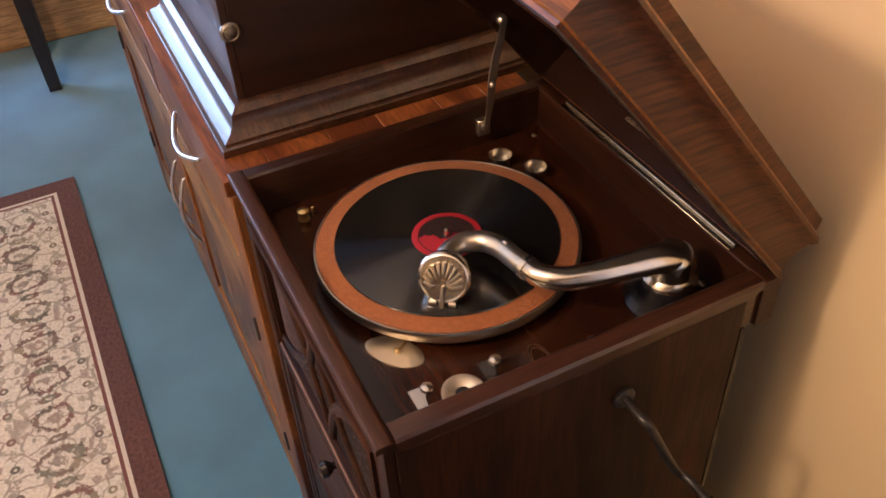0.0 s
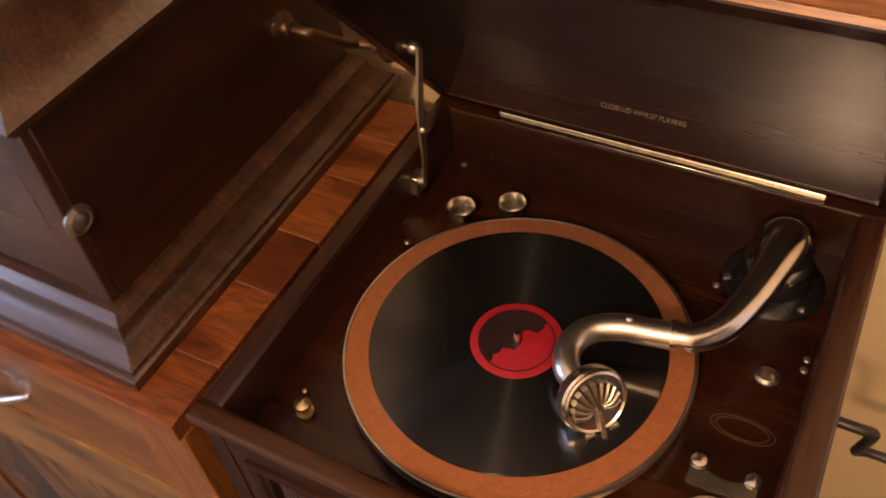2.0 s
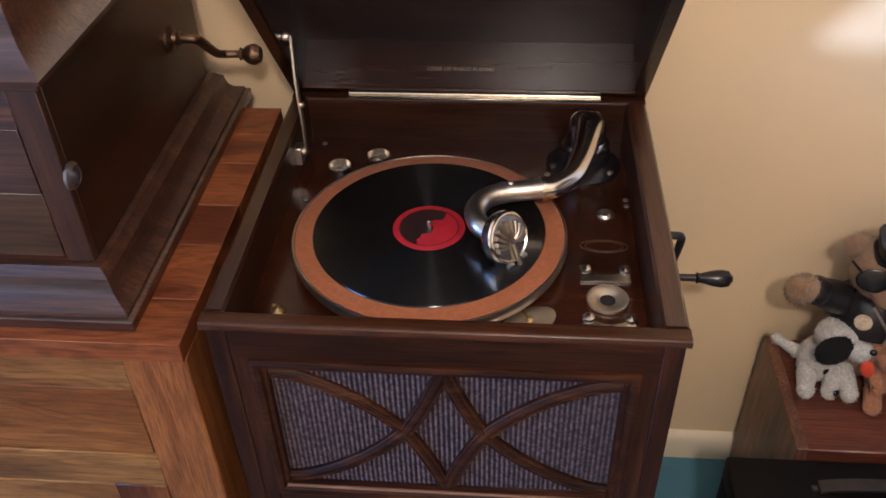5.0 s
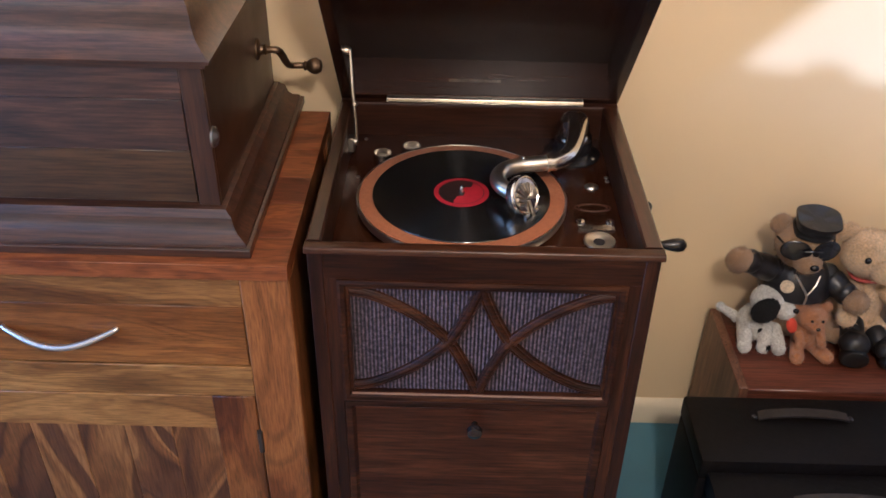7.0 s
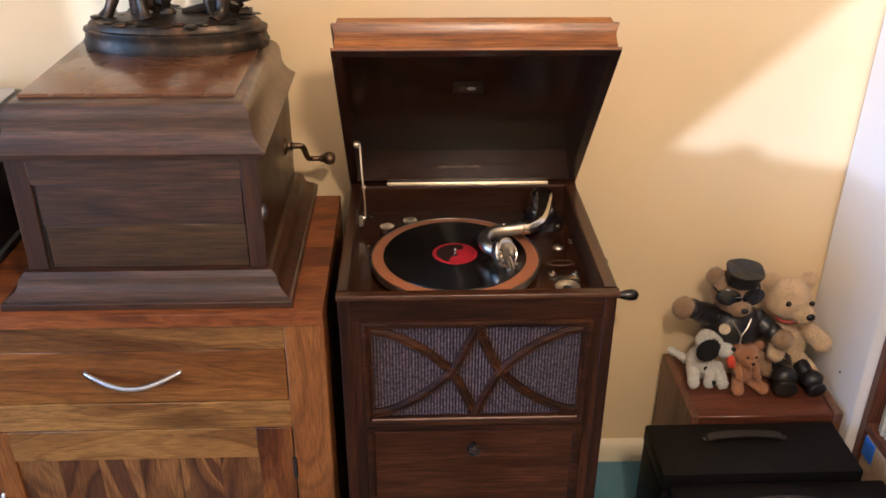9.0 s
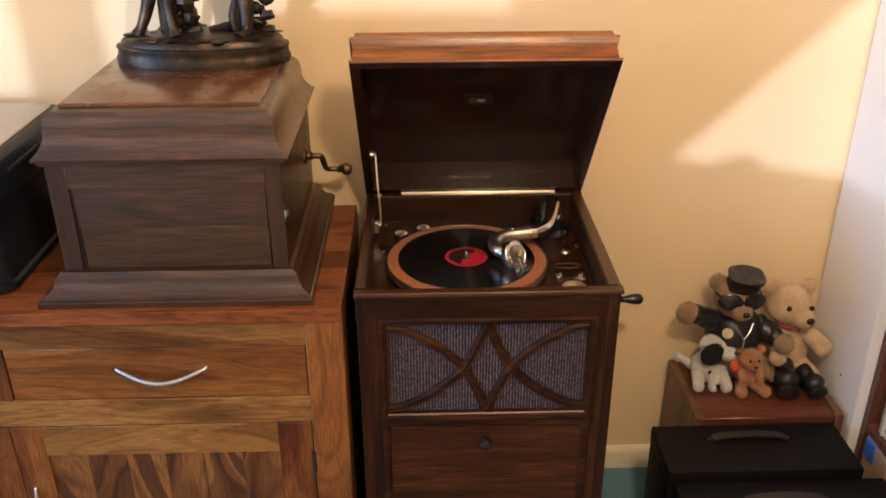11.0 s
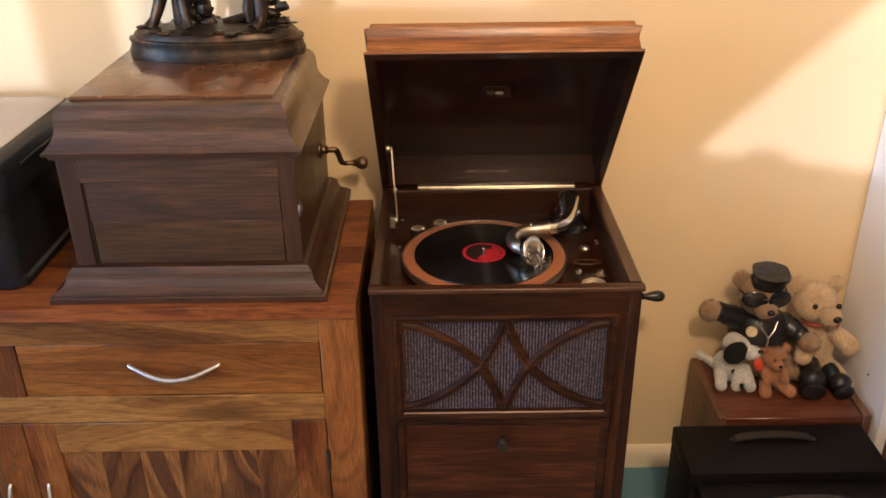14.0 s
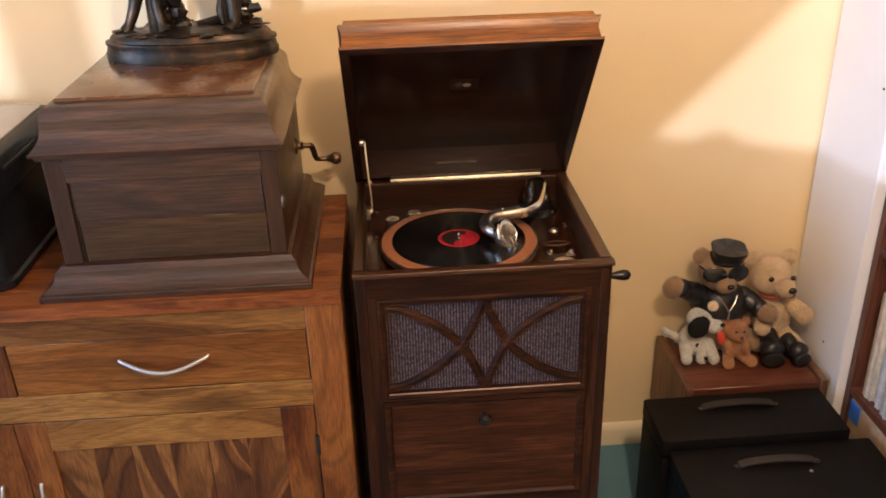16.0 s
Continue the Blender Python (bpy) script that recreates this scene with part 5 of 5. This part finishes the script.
def toy_dog():
    f = fur("white_fur", (0.90, 0.86, 0.76))
    k = fur("black_fur", (0.008, 0.007, 0.007), 260, 0.0)
    c = thing("toy_dog", (0.800, 0.36, Z0), "white stuffed dog with black ears and red tongue, on the chest", "stuffed toy", "stuffed animals on the chest")
    bm = bmesh.new()
    ball(bm, (0.800, 0.375, 0.378), (0.036, 0.034, 0.040), seg=16)
    limb(bm, (0.778, 0.365, 0.372), (0.772, 0.330, 0.352), 0.016, 0.014)
    limb(bm, (0.812, 0.350, 0.385), (0.808, 0.330, 0.350), 0.014, 0.013)
    limb(bm, (0.828, 0.352, 0.382), (0.836, 0.325, 0.352), 0.014, 0.014)
    limb(bm, (0.768, 0.395, 0.372), (0.735, 0.400, 0.392), 0.010, 0.008)
    part("body", furry(bm, 3, 0.004, 8), f, c)
    bm = bmesh.new()
    ball(bm, (0.806, 0.358, 0.443), (0.034, 0.032, 0.030), seg=16)
    ball(bm, (0.832, 0.336, 0.437), (0.020, 0.020, 0.017), seg=12)
    h = part("head", furry(bm, 3, 0.004, 9), f, c)
    part("ear", furry(ball(bm_new(), (0.794, 0.331, 0.438), (0.027, 0.010, 0.029), pose(0, 0, 0, 0, 25, 0), 14), 3, 0.003, 10), k, h, "black ear")
    part("ear", furry(ball(bm_new(), (0.838, 0.372, 0.455), (0.012, 0.016, 0.014), None, 12), 3, 0.003, 11), k, h, "black ear")
    part("nose", ball(bm_new(), (0.846, 0.322, 0.446), (0.006, 0.005, 0.005), seg=10), black_paint, h)
    part("tongue", ball(bm_new(), (0.846, 0.322, 0.412), (0.010, 0.006, 0.019), pose(0, 0, 0, 0, -20, 0), 12), plain("orange_felt", (0.72, 0.075, 0.03), 0.7), h, "orange-red felt tongue")
    for x, y, z in ((0.812, 0.324, 0.352), (0.802, 0.345, 0.380)):
        part("spot", furry(ball(bm_new(), (x, y, z), (0.009, 0.006, 0.008), None, 10), 2, 0.003, 12), k, c)
    return c


def small_bear():
    f = fur("russet_fur", (0.56, 0.22, 0.065))
    c = thing("teddy_bear", (0.885, 0.35, Z0), "small russet teddy bear sitting on the chest", "teddy bear", "stuffed animals on the chest")
    bm = bmesh.new()
    ball(bm, (0.887, 0.360, 0.372), (0.027, 0.026, 0.034), seg=16)
    limb(bm, (0.872, 0.345, 0.352), (0.862, 0.312, 0.351), 0.013, 0.014)
    limb(bm, (0.902, 0.345, 0.352), (0.918, 0.314, 0.351), 0.013, 0.014)
    limb(bm, (0.866, 0.350, 0.388), (0.868, 0.326, 0.372), 0.010, 0.009)
    limb(bm, (0.908, 0.350, 0.388), (0.908, 0.326, 0.372), 0.010, 0.009)
    part("body", furry(bm, 3, 0.004, 14), f, c)
    bm = bmesh.new()
    ball(bm, (0.886, 0.350, 0.420), (0.028, 0.026, 0.025), seg=16)
    ball(bm, (0.887, 0.327, 0.413), (0.013, 0.012, 0.010), seg=12)
    for s in (-1, 1):
        ball(bm, (0.886 + s * 0.024, 0.354, 0.440), (0.011, 0.007, 0.011), seg=10)
    h = part("head", furry(bm, 3, 0.004, 15), f, c)
    part("nose", ball(bm_new(), (0.888, 0.316, 0.416), (0.0045, 0.003, 0.0035), seg=8), black_paint, h)
    for s in (-1, 1):
        part("eye", ball(bm_new(), (0.887 + s * 0.010, 0.326, 0.427), (0.003, 0.003, 0.003), seg=8), black_paint, h)
    return c


biker_bear()
tan_bear()
toy_dog().location += Vector((-0.014, 0.050, 0))
small_bear().location += Vector((-0.012, 0.040, 0))


# ---- record shelves along the side wall ----
def shelves():
    x0, x1, y0, y1 = 1.092, 1.40, -0.95, 0.258
    s = thing("record_shelf", (1.25, -0.35, 0), "dark brown wooden shelves packed with records", "shelves")
    for a, b in ((y1 - 0.022, y1), (y0, y0 + 0.022), (-0.36, -0.338)):
        part("upright", box(bm_new(), x0, x1, a, b, 0.0, 1.75, 0.0015), shelf_wood, s)
    for z in (0.06, 0.345, 0.700, 1.06, 1.42, 1.73):
        for a, b in ((-0.338, y1 - 0.022), (y0 + 0.022, -0.36)):
            part("shelf_board", box(bm_new(), x0, x1, a, b, z - 0.018, z, 0.001), shelf_wood, s)
    part("back_board", box(bm_new(), x1, x1 + 0.008, y0, y1, 0.0, 1.75), shelf_wood, s)
    rng = random.Random(7)
    base = None
    for z in (0.060, 0.345, 0.700, 1.060):
        for lo, hi in ((-0.33, 0.232 if z > 0.1 else 0.025),):
            y = lo
            while y < hi - 0.012:
                t = rng.choice((0.005, 0.007, 0.009, 0.004))
                h = rng.uniform(0.252, 0.262)
                mat = rng.choice(sleeves)
                r = thing("record_sleeve", (1.22, y + t / 2, z), mat["say"], "record sleeve", "records on the shelves")
                part("sleeve", box(bm_new(), 1.100 + rng.uniform(0, 0.012), 1.36, y, y + t, z + 0.0005, z + h, 0.0008, m=None), mat, r)
                y += t + rng.uniform(0.0005, 0.0025)
    b = thing("carton", (1.22, 0.13, 0.060), "cardboard carton with a bright blue end label", "box")
    part("body", box(bm_new(), 1.094, 1.37, 0.030, 0.228, 0.0605, 0.322, 0.002), sleeves[1], b)
    part("blue_label", box(bm_new(), 1.0915, 1.0945, 0.186, 0.226, 0.272, 0.320, 0.0005), plain("blue_print", (0.03, 0.16, 0.62), 0.5, 0.2, 40), b, "bright blue label")


shelf_wood = wood("shelf_dark_wood", (0.07, 0.022, 0.012), (0.12, 0.040, 0.022), (0.16, 0.060, 0.034), "z", 0.38)
sleeves = []
for nm, col, say in (("grey_card", (0.42, 0.40, 0.37), "grey cardboard record sleeve standing upright"), ("brown_card", (0.40, 0.27, 0.16), "brown paper record sleeve standing upright"), ("cream_card", (0.62, 0.55, 0.43), "cream paper record sleeve standing upright"), ("pale_card", (0.58, 0.57, 0.55), "pale grey record sleeve standing upright")):
    sl = plain(nm, col, 0.7, 0.25, 40)
    sl["say"] = say
    sleeves.append(sl)
shelves()


# ---- rug, and what stands across the room ----
def rug_material(x0, x1, y0, y1):
    mat, t, b = blank("patterned_rug", 0.95)
    co = t.nodes.new("ShaderNodeTexCoord")
    sep = t.nodes.new("ShaderNodeSeparateXYZ")
    t.links.new(co.outputs["Object"], sep.inputs[0])
    hx, hy = (x1 - x0) / 2, (y1 - y0) / 2
    dx = mathn(t, "SUBTRACT", hx, mathn(t, "ABSOLUTE", sep.outputs[0]))
    dy = mathn(t, "SUBTRACT", hy, mathn(t, "ABSOLUTE", sep.outputs[1]))
    d = mathn(t, "MINIMUM", dx, dy)
    nz = node(t, "ShaderNodeTexNoise", Scale=120.0, Detail=3.0)
    t.links.new(co.outputs["Object"], nz.inputs["Vector"])
    warp = node(t, "ShaderNodeTexNoise", Scale=26.0, Detail=2.0)
    t.links.new(co.outputs["Object"], warp.inputs["Vector"])
    bent = t.nodes.new("ShaderNodeVectorMath")
    bent.operation = "MULTIPLY_ADD"
    t.links.new(warp.outputs["Color"], bent.inputs[0])
    bent.inputs[1].default_value = (0.035, 0.035, 0.0)
    t.links.new(co.outputs["Object"], bent.inputs[2])

    def cells(scale, rnd):
        v = node(t, "ShaderNodeTexVoronoi", Scale=scale, Randomness=rnd)
        t.links.new(bent.outputs[0], v.inputs["Vector"])
        return v
    flower, leaf = cells(10.5, 0.45), cells(34.0, 0.9)
    vine = node(t, "ShaderNodeTexVoronoi", Scale=19.0, Randomness=0.9)
    vine.feature = "DISTANCE_TO_EDGE"
    t.links.new(bent.outputs[0], vine.inputs["Vector"])
    cream_c = ramp(t, nz.outputs[0], [(0.3, (0.48, 0.42, 0.31)), (0.7, (0.66, 0.60, 0.47))]).outputs[0]
    heart = ramp(t, flower.outputs["Distance"], [(0.10, (1, 1, 1)), (0.13, (0, 0, 0)), (0.24, (0, 0, 0)), (0.27, (0.9, 0.9, 0.9)), (0.33, (0.9, 0.9, 0.9)), (0.36, (0, 0, 0))]).outputs[0]
    leaves = ramp(t, leaf.outputs["Distance"], [(0.24, (1, 1, 1)), (0.32, (0, 0, 0))]).outputs[0]
    stems = ramp(t, vine.outputs["Distance"], [(0.025, (1, 1, 1)), (0.06, (0, 0, 0))]).outputs[0]
    motif = ramp(t, leaf.outputs["Color"], [(0.2, (0.075, 0.065, 0.045)), (0.5, (0.16, 0.06, 0.045)), (0.75, (0.13, 0.125, 0.08)), (0.95, (0.30, 0.22, 0.13))]).outputs[0]
    # the border's flowers follow its edge in rows: rosettes, sprigs between them, small rings on both sides
    wide = mathn(t, "GREATER_THAN", dx, dy)
    along = mathn(t, "ADD", mathn(t, "MULTIPLY", sep.outputs[0], wide), mathn(t, "MULTIPLY", sep.outputs[1], mathn(t, "SUBTRACT", 1.0, wide)))
    wob = mathn(t, "MULTIPLY", mathn(t, "SUBTRACT", nz.outputs[0], 0.5), 0.030)
    wob2 = mathn(t, "MULTIPLY", mathn(t, "SUBTRACT", warp.outputs[0], 0.5), 0.045)

    def row(period, shift, at, stretch):
        u = mathn(t, "FRACT", mathn(t, "ADD", mathn(t, "DIVIDE", along, period), shift))
        u = mathn(t, "MULTIPLY", mathn(t, "SUBTRACT", u, 0.5), period * stretch)
        v = mathn(t, "SUBTRACT", d, at)
        return mathn(t, "SQRT", mathn(t, "ADD", mathn(t, "MULTIPLY", u, u), mathn(t, "MULTIPLY", v, v)))

    def on(value, lo, hi, soft):
        return ramp(t, mathn(t, "MULTIPLY", value, 10.0), [(max(0.0, lo - soft) * 10, (0, 0, 0)), (lo * 10, (1, 1, 1)), (hi * 10, (1, 1, 1)), ((hi + soft) * 10, (0, 0, 0))]).outputs[0]
    rose = mathn(t, "ADD", mathn(t, "ADD", row(0.118, 0.0, 0.175, 1.25), wob), wob2)
    sprig = mathn(t, "ADD", row(0.118, 0.5, 0.175, 2.2), wob)
    ring = mathn(t, "MAXIMUM", on(row(0.075, 0.25, 0.096, 1.0), 0.0045, 0.0085, 0.002), on(row(0.075, 0.1, 0.262, 1.0), 0.0045, 0.0090, 0.002))
    dash = mathn(t, "MAXIMUM", on(mathn(t, "ADD", row(0.075, 0.75, 0.096, 0.55), wob), 0.0, 0.0060, 0.003), on(mathn(t, "ADD", row(0.075, 0.6, 0.262, 0.55), wob), 0.0, 0.0060, 0.003))
    fig = mathn(t, "MAXIMUM", mathn(t, "MAXIMUM", on(rose, 0.034, 0.045, 0.004), mathn(t, "MULTIPLY", on(rose, 0.004, 0.014, 0.005), 0.7)), mathn(t, "MAXIMUM", on(sprig, 0.010, 0.022, 0.004), mathn(t, "MAXIMUM", ring, mathn(t, "MULTIPLY", dash, 0.6))))
    fig = mathn(t, "MAXIMUM", fig, mathn(t, "MULTIPLY", mathn(t, "MAXIMUM", leaves, stems), 0.62))
    band = mixed(t, mathn(t, "MULTIPLY", fig, 0.9), cream_c, motif)
    brown = ramp(t, nz.outputs[0], [(0.3, (0.075, 0.030, 0.022)), (0.7, (0.13, 0.055, 0.040))]).outputs[0]
    field = mixed(t, mathn(t, "MULTIPLY", mathn(t, "MAXIMUM", heart, mathn(t, "MULTIPLY", leaves, 0.6)), 0.8), (0.17, 0.060, 0.045), cream_c)

    def step(lo):
        return mathn(t, "GREATER_THAN", d, lo)
    col = mixed(t, step(0.055), brown, (0.55, 0.47, 0.36))
    col = mixed(t, step(0.064), col, (0.16, 0.06, 0.045))
    col = mixed(t, step(0.072), col, band)
    col = mixed(t, step(0.300), col, (0.14, 0.055, 0.04))
    col = mixed(t, step(0.312), col, field)
    t.links.new(col, b.inputs["Base Color"])
    bumped(t, b, nz.outputs[0], 0.8, 0.004)
    return mat


def rug():
    x0, x1, y0, y1 = -1.39, 0.95, -1.75, -0.225
    r = thing("rug", ((x0 + x1) / 2, (y0 + y1) / 2, 0), "cream floral patterned rug with a brown border, on the carpet", "rug")
    bm = bmesh.new()
    nx, ny = 60, 40
    rows = [[bm.verts.new((x0 + (x1 - x0) * i / nx, y0 + (y1 - y0) * j / ny, 0.009 + 0.0012 * noise.noise(Vector((i * 0.4, j * 0.4, 0))))) for i in range(nx + 1)] for j in range(ny + 1)]
    for j in range(ny):
        for i in range(nx):
            bm.faces.new((rows[j][i], rows[j][i + 1], rows[j + 1][i + 1], rows[j + 1][i]))
    made = bmesh.ops.extrude_face_region(bm, geom=bm.faces[:])
    for v in made["geom"]:
        if isinstance(v, bmesh.types.BMVert):
            v.co.z = 0.0005
    part("rug_sheet", bm, rug_material(x0, x1, y0, y1), r)


rug()


def dark_table():
    c = thing("table", (-2.15, -0.45, 0), "dark stained wooden table with tapered legs", "table")
    for x, y in ((-1.95, -0.20), (-2.22, -0.20), (-1.95, -1.15), (-2.22, -1.15)):
        bm = bmesh.new()
        loft(bm, [[(x - r + ox, y - r, z), (x + r + ox, y - r, z), (x + r + ox, y + r, z), (x - r + ox, y + r, z)] for r, z, ox in ((0.020, 0.0, 0.0), (0.023, 0.2, 0.0), (0.028, 0.66, 0.0))])
        part("leg", bm, table_wood, c)
    # Top lies out of view; its near edge reaches out to shade the carpet.
    part("tabletop", box(bm_new(), -2.28, -1.76, -1.22, -0.12, 0.70, 0.73, 0.004), table_wood, c)
    part("apron", box(bm_new(), -2.22, -1.96, -0.21, -0.19, 0.60, 0.70), table_wood, c)
    part("apron", box(bm_new(), -1.945, -1.925, -1.15, -0.21, 0.60, 0.70), table_wood, c)


table_wood = wood("table_dark_wood", (0.010, 0.008, 0.008), (0.018, 0.013, 0.012), (0.028, 0.020, 0.017), "z", 0.35)
dark_table()


def low_bench():
    c = thing("low_chest", (-2.54, -0.18, 0), "low pale wooden chest with a red patterned cloth on it", "chest")
    part("body", box(bm_new(), -2.78, -2.30, -0.75, 0.40, 0.0, 0.20, 0.006), bench_wood, c)
    part("cloth", box(bm_new(), -2.79, -2.29, -0.77, 0.41, 0.202, 0.25, 0.01, 2), bench_cloth, c, "red patterned cloth")


bench_wood = wood("bench_pale_wood", (0.35, 0.20, 0.09), (0.48, 0.29, 0.14), (0.58, 0.38, 0.20), "y", 0.45)
bench_cloth = plain("red_patterned_cloth", (0.40, 0.12, 0.07), 0.9, 0.6, 30)
low_bench()


# ---- two small nails in the white pier ----
def nail(y, z):
    n = thing("nail", (1.07, y, z), "small dark nail head in the white pier", "nail", "nails in the pier")
    part("nail_head", lathe(bm_new(), [(0.0028, 0), (0.0028, 0.0015), (0.001, 0.0022)], 10, pose(1.0702, y, z, 0, -90, 0)), iron, n)


nail(0.300, 1.02)
nail(0.345, 0.40)
